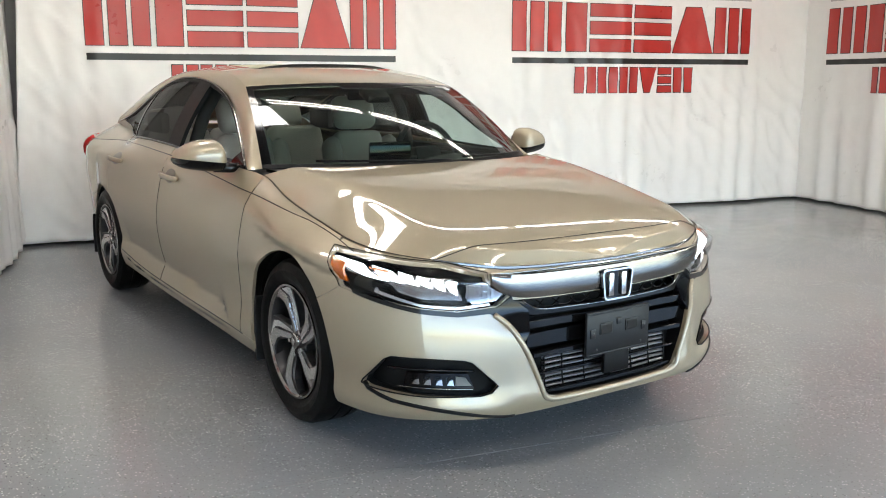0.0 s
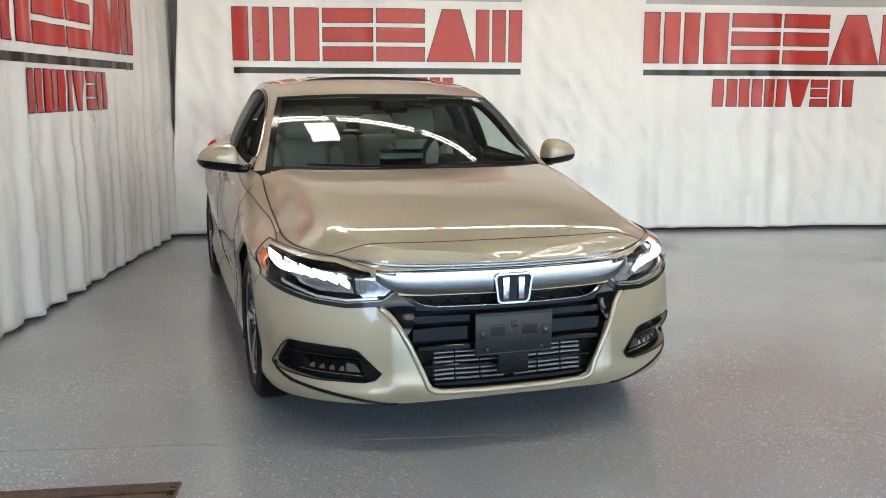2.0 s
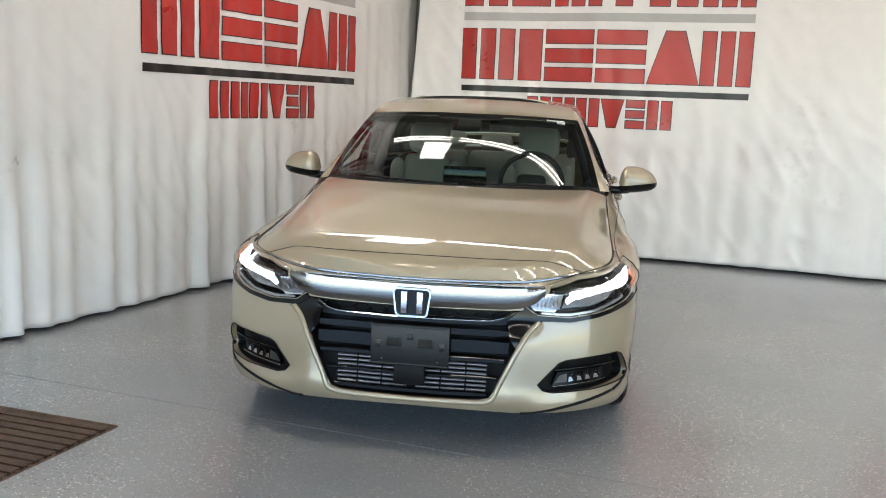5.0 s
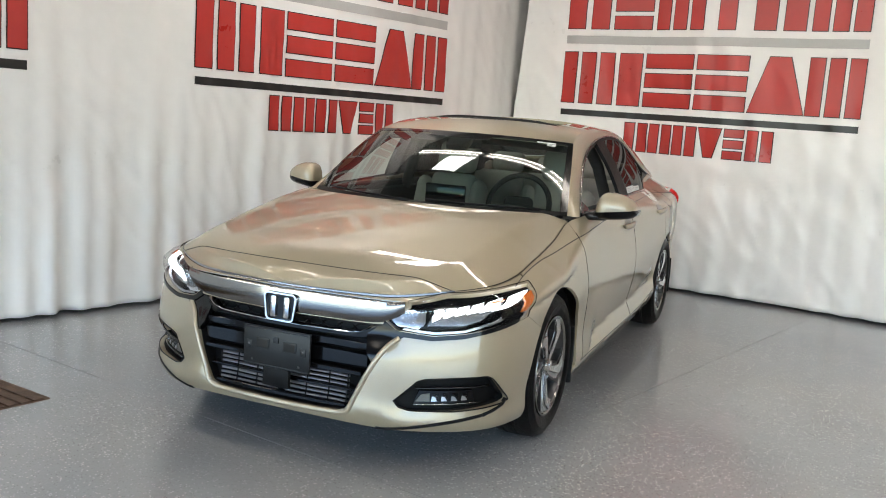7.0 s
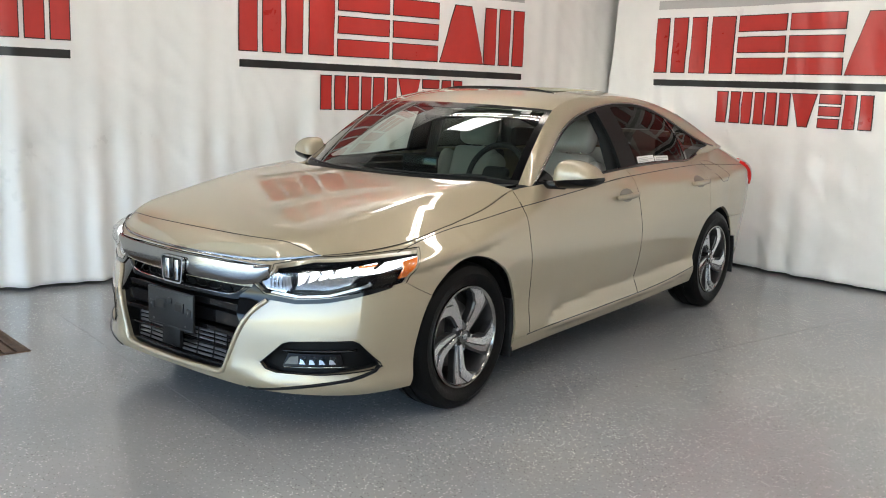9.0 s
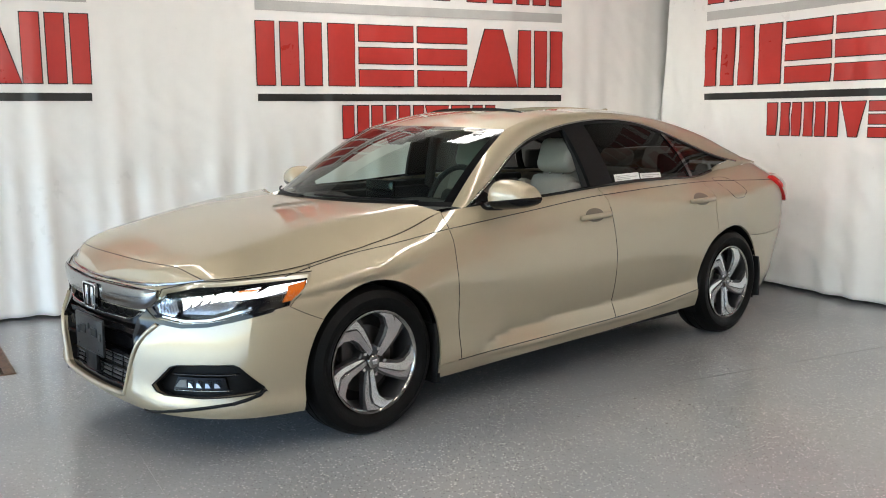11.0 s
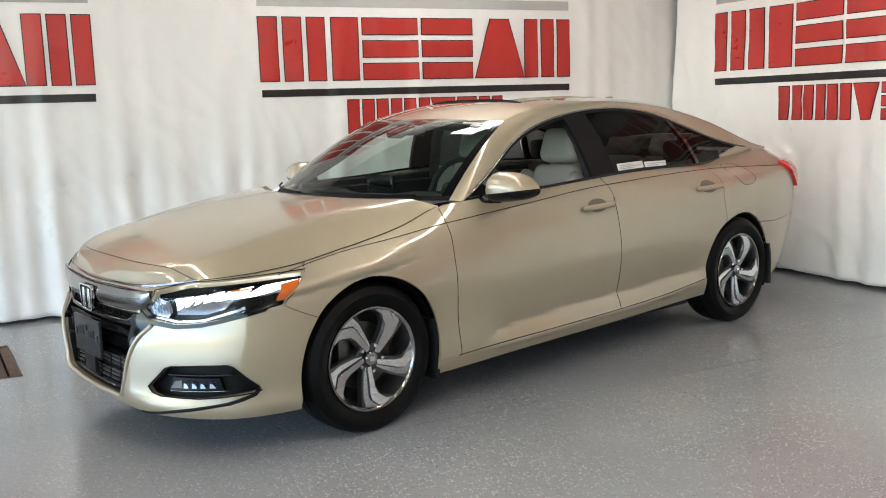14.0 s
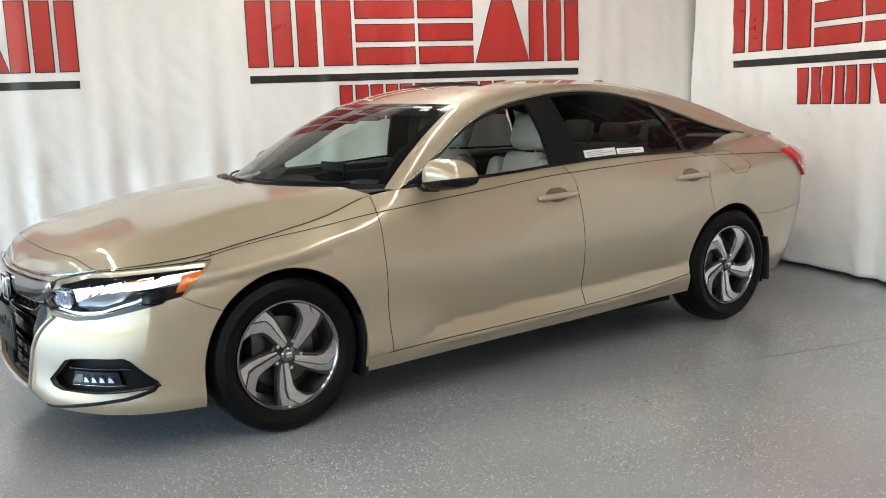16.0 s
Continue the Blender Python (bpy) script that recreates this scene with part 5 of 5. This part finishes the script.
# tail lamps, fuel flap, handles, mirrors, mud flaps, wipers
for s in (1, -1):
    sd = (lambda p: p) if s > 0 else (lambda p: [(-a, z) for a, z in reversed(p)])
    tl = [(a_tail(3.43, 0.95), 0.962), (a_tail(3.47, 0.93), 0.925), (a_tail(3.57, 0.86), 0.855), (a_tail(3.69, 0.79), 0.785), (4.75, 0.79), (4.75, 0.950), (a_tail(3.72, 0.95), 0.955)]
    patch("tail_lamp", sd(tl), TAIL_RED, car, lift=0.020, rim=0.04, da=0.03, dz=0.02, bulge=0.008, label="red tail lamp")
    for y0, z0 in ((1.372, 0.853), (2.364, 0.876)):
        pts, f_ = [], []
        n = 22
        for k in range(n + 1):
            u = k / n
            y = y0 + 0.256 * u
            out = 0.030 - 0.016 * abs(2 * u - 1) ** 3
            thick = 0.011 * (1 - 0.35 * abs(2 * u - 1) ** 4)
            hh = 0.0165 * (1 - 0.3 * abs(2 * u - 1) ** 5)
            z = z0 + 0.008 * u
            b_ = skin_z(1 + y, z)
            for j in range(10):
                t = 2 * math.pi * j / 10
                pts.append((s * (b_.x + out + thick * math.cos(t)), y, z + hh * math.sin(t)))
        for k in range(n):
            for j in range(10):
                l = (j + 1) % 10
                f_.append((k * 10 + j, k * 10 + l, k * 10 + 10 + l, k * 10 + 10 + j))
        f_ += [tuple(range(10))[::-1], tuple(n * 10 + j for j in range(10))]
        handle = part_mesh("door_handle", mesh_of("door_handle", pts, f_, PAINT), car)
        for yy in (y0 + 0.02, y0 + 0.236):
            v, f = tube_along([(s * (skin_z(1 + yy, z0).x - 0.005), yy, z0), (s * (skin_z(1 + yy, z0).x + 0.022), yy, z0)], 0.010, 8)
            part_mesh("mount", mesh_of("mount", v, f, PAINT), handle)
        # flat ellipse in darkened body paint: the finger recess's shade is in its colour
        cup = [(1 + y0 + 0.13 + 0.075 * math.cos(t), z0 + 0.006 + 0.036 * math.sin(t)) for t in np.linspace(0, 2 * math.pi, 22)[:-1]]
        patch("finger_cup", sd(cup), principled("cup_shade_paint", (0.13, 0.108, 0.078), rough=0.4, metal=0.6, coat=0.5) if s > 0 and y0 < 2 else bpy.data.materials["cup_shade_paint"], handle, lift=0.0025, rim=0.002, da=0.03, dz=0.02)
    # fuel flap and mud flaps
    if s > 0:
        ring = [lifted(1 + 2.92 + 0.085 * math.copysign(abs(math.cos(t)) ** 0.5, math.cos(t)), 0.925 + 0.062 * math.copysign(abs(math.sin(t)) ** 0.5, math.sin(t)), -0.001) for t in np.linspace(0, 2 * math.pi, 40)[:-1]]
        tube_part("fuel_flap_gap", ring, 0.0018, MATT_BLACK, car, closed=True)
    for ya, z0, z1, t0 in ((0.0, 0.165, 0.45, 20), (AXLE_R, 0.195, 0.46, 20)):
        bm = bmesh.new()
        vs = []
        for k in range(9):
            z = z0 + (z1 - z0) * k / 8
            dz_ = max(-0.99, min(0.99, (z - WHEEL_Z) / ARCH_R))
            y = ya - 0.020 + (ARCH_R * math.sqrt(max(0.0, 1 - dz_ * dz_)) if z > WHEEL_Z else ARCH_R)
            w = 0.892
            vs.append([bm.verts.new((s * x_, y + dy, z)) for x_, dy in ((0.72, 0.0), (w - 0.006, 0.0), (w + 0.004, 0.006), (w + 0.004, 0.022), (0.72, 0.022))])
        for k in range(8):
            for j in range(5):
                l = (j + 1) % 5
                bm.faces.new((vs[k][j], vs[k][l], vs[k + 1][l], vs[k + 1][j]))
        bm.faces.new(vs[0])
        bm.faces.new(vs[-1][::-1])
        part("mud_flap", bm, MATT_BLACK, car)

# door mirrors
for s in (1, -1):

    def shell(name, z_from, z_to, grow, material, n=26, m=18):
        verts, faces = [], []
        for i in range(n + 1):
            u = i / n
            x = 0.850 + 0.208 * u
            # outline of the housing at this width
            zt = 1.024 + 0.064 * (1 - (max(0.0, u - 0.30) / 0.70) ** 2.3) - 0.045 * (max(0.0, 0.25 - u) / 0.25) ** 2
            zb = 0.936 + 0.034 * u ** 1.7 + 0.010 * (1 - u) ** 2
            fat = 0.092 * (max(0.0, 1 - (2 * abs(u - 0.48) / 1.04) ** 3.6)) ** 0.5 + 0.004
            tip = max(0.0, 1 - (max(0, u - 0.78) / 0.22) ** 2.4) ** 0.5 * max(0.0, 1 - (max(0, 0.12 - u) / 0.12) ** 2.2) ** 0.5
            zc, hz = (zt + zb) / 2, (zt - zb) / 2 * tip + 0.001
            for j in range(m):
                t = 2 * math.pi * j / m
                c, w = math.cos(t), math.sin(t)
                yy = 0.772 + 0.055 * u - (fat * max(0.0, c) ** 0.8 if c > 0 else -0.05 * min(1.0, -c * 3))
                verts.append((s * x, yy, zc + hz * math.copysign(abs(w) ** 0.8, w)))
        for i in range(n):
            for j in range(m):
                l = (j + 1) % m
                faces.append((i * m + j, i * m + l, i * m + m + l, i * m + m + j))
        faces += [tuple(range(m))[::-1], tuple(n * m + j for j in range(m))]
        bm = bmesh.new()
        bv = [bm.verts.new(v_) for v_ in verts]
        for f_ in faces:
            bm.faces.new([bv[i] for i in f_])
        bmesh.ops.bisect_plane(bm, geom=list(bm.verts) + list(bm.edges) + list(bm.faces), plane_co=(0, 0, z_from if z_from else z_to), plane_no=(-0.12 * s, 0, 1), clear_inner=bool(z_from), clear_outer=bool(z_to))
        return part(name, bm, material, grow, angle=60)

    zcut = 0.992 - 0.12 * 0.92
    mir = shell("door_mirror", zcut, 0, car, PAINT)
    shell("lower_shell", 0, zcut, mir, GLOSS_BLACK)
    v, f = tube_along([(s * 0.775, 0.735, 0.962), (s * 0.83, 0.745, 0.958), (s * 0.90, 0.765, 0.962)], 0.022, 10)
    part_mesh("stalk", mesh_of("stalk", v, f, GLOSS_BLACK), mir)
    bm = bmesh.new()
    box(bm, 0, 0, 0, 0.125, 0.006, 0.075, 0.02)
    for v_ in bm.verts:
        v_.co = Vector((s * (0.940 + v_.co.x), 0.846 + 0.05 * v_.co.x + v_.co.y, 1.012 + v_.co.z))
    part("mirror_glass", bm, CHROME, mir)

# wipers
for x0, x1 in ((0.62, 0.10), (0.02, -0.55)):
    pts = []
    for k in range(14):
        u = k / 13
        x = x0 + (x1 - x0) * u
        p = top_point(0.022 + 0.02 * u, x / edge_x(0.06))
        pts.append(p + Vector((0, -0.010, 0.012)))
    tube_part("wiper", pts, 0.006, MATT_BLACK, car)

# panel joint along the shoulder, black underbody and wheel wells
bm = bmesh.new()
box(bm, 0, 1.45, 0.225, 1.30, 3.9, 0.05)
box(bm, 0, 1.41, 0.20, 1.58, 2.02, 0.06)
box(bm, 0, -0.55, 0.215, 1.20, 0.34, 0.05)
part("underbody", bm, MATT_BLACK, car)
bm = bmesh.new()
box(bm, 0, -0.38, 0.60, 0.70, 0.16, 0.12)
part("crash_beam", bm, MATT_BLACK, car)
for s in (1, -1):
    for ya in (0.0, AXLE_R):
        bm = bmesh.new()
        n = 26
        a_, b_ = [], []
        for k in range(n + 1):
            t = radians(-25 + 230 * k / n)
            y, z = ya + (ARCH_R + 0.003) * math.cos(t), WHEEL_Z + (ARCH_R + 0.003) * math.sin(t)
            a_.append(bm.verts.new((s * 0.50, y, z)))
            b_.append(bm.verts.new((s * 0.868, y, z)))
        for k in range(n):
            bm.faces.new((a_[k], a_[k + 1], b_[k + 1], b_[k]))
        bm.faces.new(a_)
        part("wheel_well", bm, MATT_BLACK, car)
    # inner walls close the doors and fenders
    bm = bmesh.new()
    box(bm, s * 0.70, 1.55, 0.58, 0.05, 2.0, 0.72, 0.03)
    part("door_lining", bm, DASH, car)

# ---- wheels ----


def lathe(name, profile, n, material, parent, label=""):
    """Turns (x, r) pairs round the x axis."""
    verts, faces = [], []
    m = len(profile)
    for k in range(n):
        t = 2 * math.pi * k / n
        for x, r in profile:
            verts.append((x, r * math.cos(t), r * math.sin(t)))
    for k in range(n):
        l = (k + 1) % n
        for j in range(m - 1):
            faces.append((k * m + j, k * m + j + 1, l * m + j + 1, l * m + j))
    bm = bmesh.new()
    bv = [bm.verts.new(v_) for v_ in verts]
    for f_ in faces:
        bm.faces.new([bv[i] for i in f_])
    bmesh.ops.remove_doubles(bm, verts=bm.verts, dist=1e-5)
    return part(name, bm, material, parent, label, angle=30)


def spoke(points, x_face, x_back, turn, name, material, parent, tilt=0.0):
    """A flat-faced arm: outline in (radius, sideways), turned round the hub."""
    bm = bmesh.new()
    ring_f, ring_b = [], []
    for r, w in points:
        a_ = math.atan2(w, r) + turn
        rr = math.hypot(r, w)
        dish = 0.020 * (1 - rr / 0.21)
        ring_f.append(bm.verts.new((x_face - dish + tilt * w, rr * math.cos(a_), rr * math.sin(a_))))
        ring_b.append(bm.verts.new((x_back - dish, rr * math.cos(a_), rr * math.sin(a_))))
    bm.faces.new(ring_f)
    bm.faces.new(ring_b[::-1])
    n = len(points)
    for k in range(n):
        bm.faces.new((ring_f[k], ring_b[k], ring_b[(k + 1) % n], ring_f[(k + 1) % n]))
    bm.normal_update()
    bmesh.ops.triangulate(bm, faces=[f_ for f_ in bm.faces if len(f_.verts) > 4])
    return part(name, bm, material, parent, smooth=False)


def build_wheel(parent):
    tyre_profile = [(-0.205, 0.222), (-0.215, 0.245), (-0.222, 0.28), (-0.212, 0.315), (-0.185, 0.329), (-0.150, 0.333), (-0.146, 0.327), (-0.138, 0.327), (-0.134, 0.333), (-0.092, 0.333), (-0.088, 0.327), (-0.080, 0.327), (-0.076, 0.333), (-0.035, 0.330), (-0.012, 0.317), (0.004, 0.288), (0.005, 0.286), (0.002, 0.262), (0.000, 0.259), (-0.006, 0.243), (-0.014, 0.233), (-0.02, 0.226)]
    wheel = lathe("wheel", [(-0.10, 0.0), (-0.10, 0.064), (-0.06, 0.072), (-0.040, 0.068), (-0.034, 0.060), (-0.033, 0.0)], 30, ALLOY_GREY, parent, "five-spoke alloy wheel with black tyre")
    lathe("tyre", tyre_profile, 72, RUBBER, wheel, "black rubber tyre")
    lathe("rim", [(-0.012, 0.232), (-0.006, 0.230), (-0.005, 0.224), (-0.012, 0.220), (-0.020, 0.214), (-0.06, 0.206), (-0.17, 0.203), (-0.20, 0.222)], 60, ALLOY_GREY, wheel, "dark grey alloy rim barrel")
    lathe("rim_lip", [(-0.0115, 0.2325), (-0.0050, 0.2305), (-0.0045, 0.2225), (-0.012, 0.2165)], 60, SATIN, wheel)
    lathe("brake_disc", [(-0.095, 0.05), (-0.095, 0.150), (-0.115, 0.150), (-0.115, 0.05)], 40, STEEL, wheel)
    lathe("centre_cap", [(-0.014, 0.0), (-0.0145, 0.026), (-0.018, 0.031), (-0.024, 0.033)], 24, SATIN, wheel)
    bm = bmesh.new()
    box(bm, -0.013, 0, 0, 0.004, 0.026, 0.022, 0.001)
    part("cap_badge", bm, MACHINED, wheel)
    # black disc added behind the spokes for the shade in the openings
    lathe("rim_well", [(-0.13, 0.0), (-0.13, 0.197)], 40, PIT, wheel)
    bm = bmesh.new()
    box(bm, -0.085, -0.112, 0.062, 0.05, 0.06, 0.11, 0.012)
    part("brake_caliper", bm, STEEL, wheel)
    main = [(0.034, -0.006), (0.128, -0.010), (0.160, -0.003), (0.196, 0.034), (0.206, 0.080), (0.217, 0.042), (0.2205, 0.000), (0.181, -0.041), (0.148, -0.0435), (0.130, -0.040), (0.034, -0.0265)]
    second = [(0.034, -0.0305), (0.126, -0.0460), (0.145, -0.0500), (0.179, -0.0480), (0.2195, -0.011), (0.2160, -0.046), (0.203, -0.088), (0.150, -0.0735), (0.105, -0.062), (0.060, -0.0475), (0.034, -0.036)]
    web = [(0.030, 0.000), (0.128, -0.001), (0.166, 0.008), (0.196, 0.044), (0.204, 0.086), (0.219, 0.030), (0.2215, -0.010), (0.2150, -0.054), (0.200, -0.096), (0.150, -0.083), (0.105, -0.073), (0.060, -0.057), (0.030, -0.041)]
    for k in range(5):
        t = radians(63 + 72 * k)
        spoke(web, -0.019, -0.052, t, "spoke_web", ALLOY_GREY, wheel)
        spoke(main, -0.0085, -0.034, t, "spoke", MACHINED, wheel, -0.08)
        spoke(second, -0.0085, -0.034, t, "spoke_arm", MACHINED, wheel, 0.14)
        tl_ = t + radians(2)
        bm = bmesh.new()
        bmesh.ops.create_cone(bm, cap_ends=True, segments=6, radius1=0.0105, radius2=0.0085, depth=0.02)
        for v_ in bm.verts:
            v_.co = Vector((-0.030 + v_.co.z, 0.059 * math.cos(tl_) + v_.co.x, 0.059 * math.sin(tl_) + v_.co.y))
        part("lug_nut", bm, CHROME, wheel)
    return wheel


for s, ya, turn in ((1, 0.0, 0), (1, AXLE_R, 2), (-1, 0.0, -18), (-1, AXLE_R, -5)):
    w_ = build_wheel(car)
    w_.matrix_basis = pose(s * 0.893, ya, WHEEL_Z - 0.003, turn, 0, 0 if s > 0 else 180)

# ---- cabin ----
bm = bmesh.new()
dash_pts = []
for i in range(25):
    x = -0.66 + 1.32 * i / 24
    bow = 0.20 * (x / 0.7) ** 2
    hump = 0.03 * math.exp(-((x - 0.36) / 0.17) ** 2)
    dash_pts.append([bm.verts.new((x, y + bow, z)) for y, z in ((0.28, 0.935), (0.45, 0.945), (0.66, 0.945 + hump), (0.76, 0.925 + hump), (0.80, 0.86), (0.76, 0.70), (0.70, 0.50), (0.3, 0.50))])
for i in range(24):
    for j in range(8):
        l = (j + 1) % 8
        bm.faces.new((dash_pts[i][j], dash_pts[i][l], dash_pts[i + 1][l], dash_pts[i + 1][j]))
part("dashboard", bm, DASH, car)
bm = bmesh.new()
box(bm, 0.0, 0.72, 0.985, 0.24, 0.02, 0.125, 0.008, pose(0, 0, 0))
part("display_screen", bm, SCREEN, car, "dark touch screen standing on the dashboard")
bm = bmesh.new()
box(bm, 0.0, 1.15, 0.50, 0.26, 0.95, 0.34, 0.05)
part("centre_console", bm, DASH, car)
bm = bmesh.new()
box(bm, 0, 1.6, 0.30, 1.36, 2.7, 0.05)
part("cabin_floor", bm, CARPET, car)
wheel_c = Matrix.Translation((0.36, 0.93, 0.955)) @ Matrix.Rotation(radians(-22), 4, "X")
ringv = [wheel_c @ Vector((0.178 * math.cos(t), 0, 0.178 * math.sin(t))) for t in np.linspace(0, 2 * math.pi, 40)[:-1]]
sw = tube_part("steering_wheel", ringv, 0.016, DASH, car, "dark leather steering wheel", sides=8, closed=True)
bm = bmesh.new()
box(bm, 0, 0.0, -0.01, 0.17, 0.05, 0.12, 0.03, wheel_c)
part("airbag_cover", bm, DASH, sw)
for e in ((-0.17, -0.02), (0.17, -0.02), (0.0, -0.17)):
    v, f = tube_along([wheel_c @ Vector((0, 0, -0.01)), wheel_c @ Vector((e[0], 0, e[1]))], 0.014, 6)
    part_mesh("spoke_bar", mesh_of("spoke_bar", v, f, DASH), sw)


def seat(x, y, width, name="front_seat"):
    lean = Matrix.Translation((x, y + 0.51, 0.495)) @ Matrix.Rotation(radians(-20), 4, "X")
    bm = bmesh.new()
    box(bm, x, y + 0.27, 0.48, width * 0.62, 0.52, 0.15, 0.05, segments=3)
    for k in (-1, 1):
        box(bm, x + k * width * 0.40, y + 0.27, 0.50, width * 0.2, 0.50, 0.17, 0.05, segments=3)
    st = part(name, bm, LEATHER, car, "light grey leather seat")
    bm = bmesh.new()
    box(bm, 0, 0, 0.28, width * 0.64, 0.13, 0.60, 0.05, lean, 3)
    part("backrest", bm, LEATHER, st)
    for k in (-1, 1):
        bm = bmesh.new()
        box(bm, k * width * 0.39, -0.025, 0.27, width * 0.2, 0.16, 0.54, 0.06, lean, 3)
        part("side_bolster", bm, LEATHER, st)
    bm = bmesh.new()
    box(bm, 0, -0.02, 0.695, 0.27, 0.115, 0.205, 0.05, lean, 4)
    part("headrest", bm, LEATHER, st)
    for k in (-1, 1):
        v, f = tube_along([lean @ Vector((k * 0.05, 0, 0.55)), lean @ Vector((k * 0.05, -0.01, 0.66))], 0.007, 6)
        part_mesh("headrest_post", mesh_of("headrest_post", v, f, CHROME), st)
    return st


seat(0.365, 1.05, 0.50)
seat(-0.365, 1.05, 0.50)
lean = Matrix.Translation((0, 2.55, 0.515)) @ Matrix.Rotation(radians(-24), 4, "X")
bm = bmesh.new()
box(bm, 0, 2.30, 0.47, 1.24, 0.52, 0.16, 0.05, segments=3)
rear_seat = part("rear_seat", bm, LEATHER, car, "light grey leather rear bench")
bm = bmesh.new()
for k in (-1, 0, 1):
    box(bm, 0.41 * k, 0, 0.27, 0.405, 0.13, 0.58, 0.05, lean, 3)
part("bench_back", bm, LEATHER, rear_seat)
for k in (-1, 0, 1):
    bm = bmesh.new()
    box(bm, 0.36 * k, -0.01, 0.64, 0.25, 0.10, 0.15 if k else 0.11, 0.04, lean, 3)
    part("headrest", bm, LEATHER, rear_seat)
bm = bmesh.new()
box(bm, 0, 3.05, 0.985, 1.15, 0.60, 0.03, 0.01)
part("parcel_shelf", bm, CARPET, car)
bm = bmesh.new()
box(bm, 0, 2.95, 0.66, 1.2, 0.04, 0.62)
part("rear_bulkhead", bm, CARPET, car)
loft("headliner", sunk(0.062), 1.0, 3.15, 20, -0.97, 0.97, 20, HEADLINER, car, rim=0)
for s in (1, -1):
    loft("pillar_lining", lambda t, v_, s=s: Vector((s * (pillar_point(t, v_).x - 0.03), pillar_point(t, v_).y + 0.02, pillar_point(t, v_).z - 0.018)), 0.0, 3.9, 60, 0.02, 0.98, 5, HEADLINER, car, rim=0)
    # inside of the door tops and the centre post
    bm = bmesh.new()
    box(bm, s * 0.735, 1.62, 0.93, 0.06, 1.95, 0.10, 0.03)
    part("door_top_lining", bm, DASH, car)
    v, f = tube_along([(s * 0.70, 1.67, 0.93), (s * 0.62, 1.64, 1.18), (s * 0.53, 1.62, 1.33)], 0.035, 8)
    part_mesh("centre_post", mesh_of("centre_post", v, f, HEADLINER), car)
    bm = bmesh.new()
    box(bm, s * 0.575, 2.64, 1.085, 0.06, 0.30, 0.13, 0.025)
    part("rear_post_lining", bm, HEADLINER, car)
# driver mirror inside and camera pod
bm = bmesh.new()
box(bm, 0, 0, 0, 0.22, 0.03, 0.055, 0.014, Matrix.Translation((0.0, 0.95, 1.275)) @ Matrix.Rotation(radians(12), 4, "X"), 3)
part("inside_mirror", bm, MATT_BLACK, car)
bm = bmesh.new()
box(bm, 0, 0, 0, 0.13, 0.11, 0.04, 0.012, Matrix.Translation((0.0, 0.87, 1.275)) @ Matrix.Rotation(radians(26), 4, "X"))
part("camera_pod", bm, MATT_BLACK, car)

# ---- stickers on the glass ----


def sticker(name, corner_law, u0, u1, v0, v1, label, lines):
    st = tagged(new(name), label, "sticker")

    def quadm(nm, a0, a1, b0, b1, lift, material):
        vs = [corner_law(a_, b_, lift) for a_, b_ in ((a0, b0), (a1, b0), (a1, b1), (a0, b1))]
        vs += [corner_law(a_, b_, lift - 0.0015) for a_, b_ in ((a0, b0), (a1, b0), (a1, b1), (a0, b1))]
        fs = [(0, 1, 2, 3), (7, 6, 5, 4), (0, 4, 5, 1), (1, 5, 6, 2), (2, 6, 7, 3), (3, 7, 4, 0)]
        part_mesh(nm, mesh_of(nm, vs, fs, material, smooth=False), st)

    quadm("paper", u0, u1, v0, v1, 0.003, PAPER)
    for k in range(lines):
        b0 = v0 + (v1 - v0) * (0.18 + 0.7 * k / lines)
        quadm("text_bar", u0 + (u1 - u0) * 0.08, u0 + (u1 - u0) * (0.9 if k % 2 else 0.6), b0, b0 + (v1 - v0) * 0.28 / lines, 0.0055, GREY_PRINT)
    return st


def on_side(y, f, lift):
    p = side_point(y, f)
    return p + Vector((lift + 0.002, 0, 0))


def on_windshield(r, t, lift):
    return top_point(t, r) + Vector((0, -0.4 * (lift + 0.002), 0.9 * (lift + 0.002)))


sticker("window_sticker", on_side, 1.765, 2.00, 0.05, 0.155, "white paper sticker low on the side glass", 3)
sticker("window_sticker", on_side, 2.012, 2.225, 0.05, 0.135, "white paper sticker low on the side glass", 2)
sticker("windshield_sticker", on_windshield, 0.70, 0.86, 0.905, 0.925, "small white label strip on the windshield", 1)
sticker("windshield_sticker", on_windshield, 0.79, 0.86, 0.86, 0.895, "small pale green label on the windshield", 1)
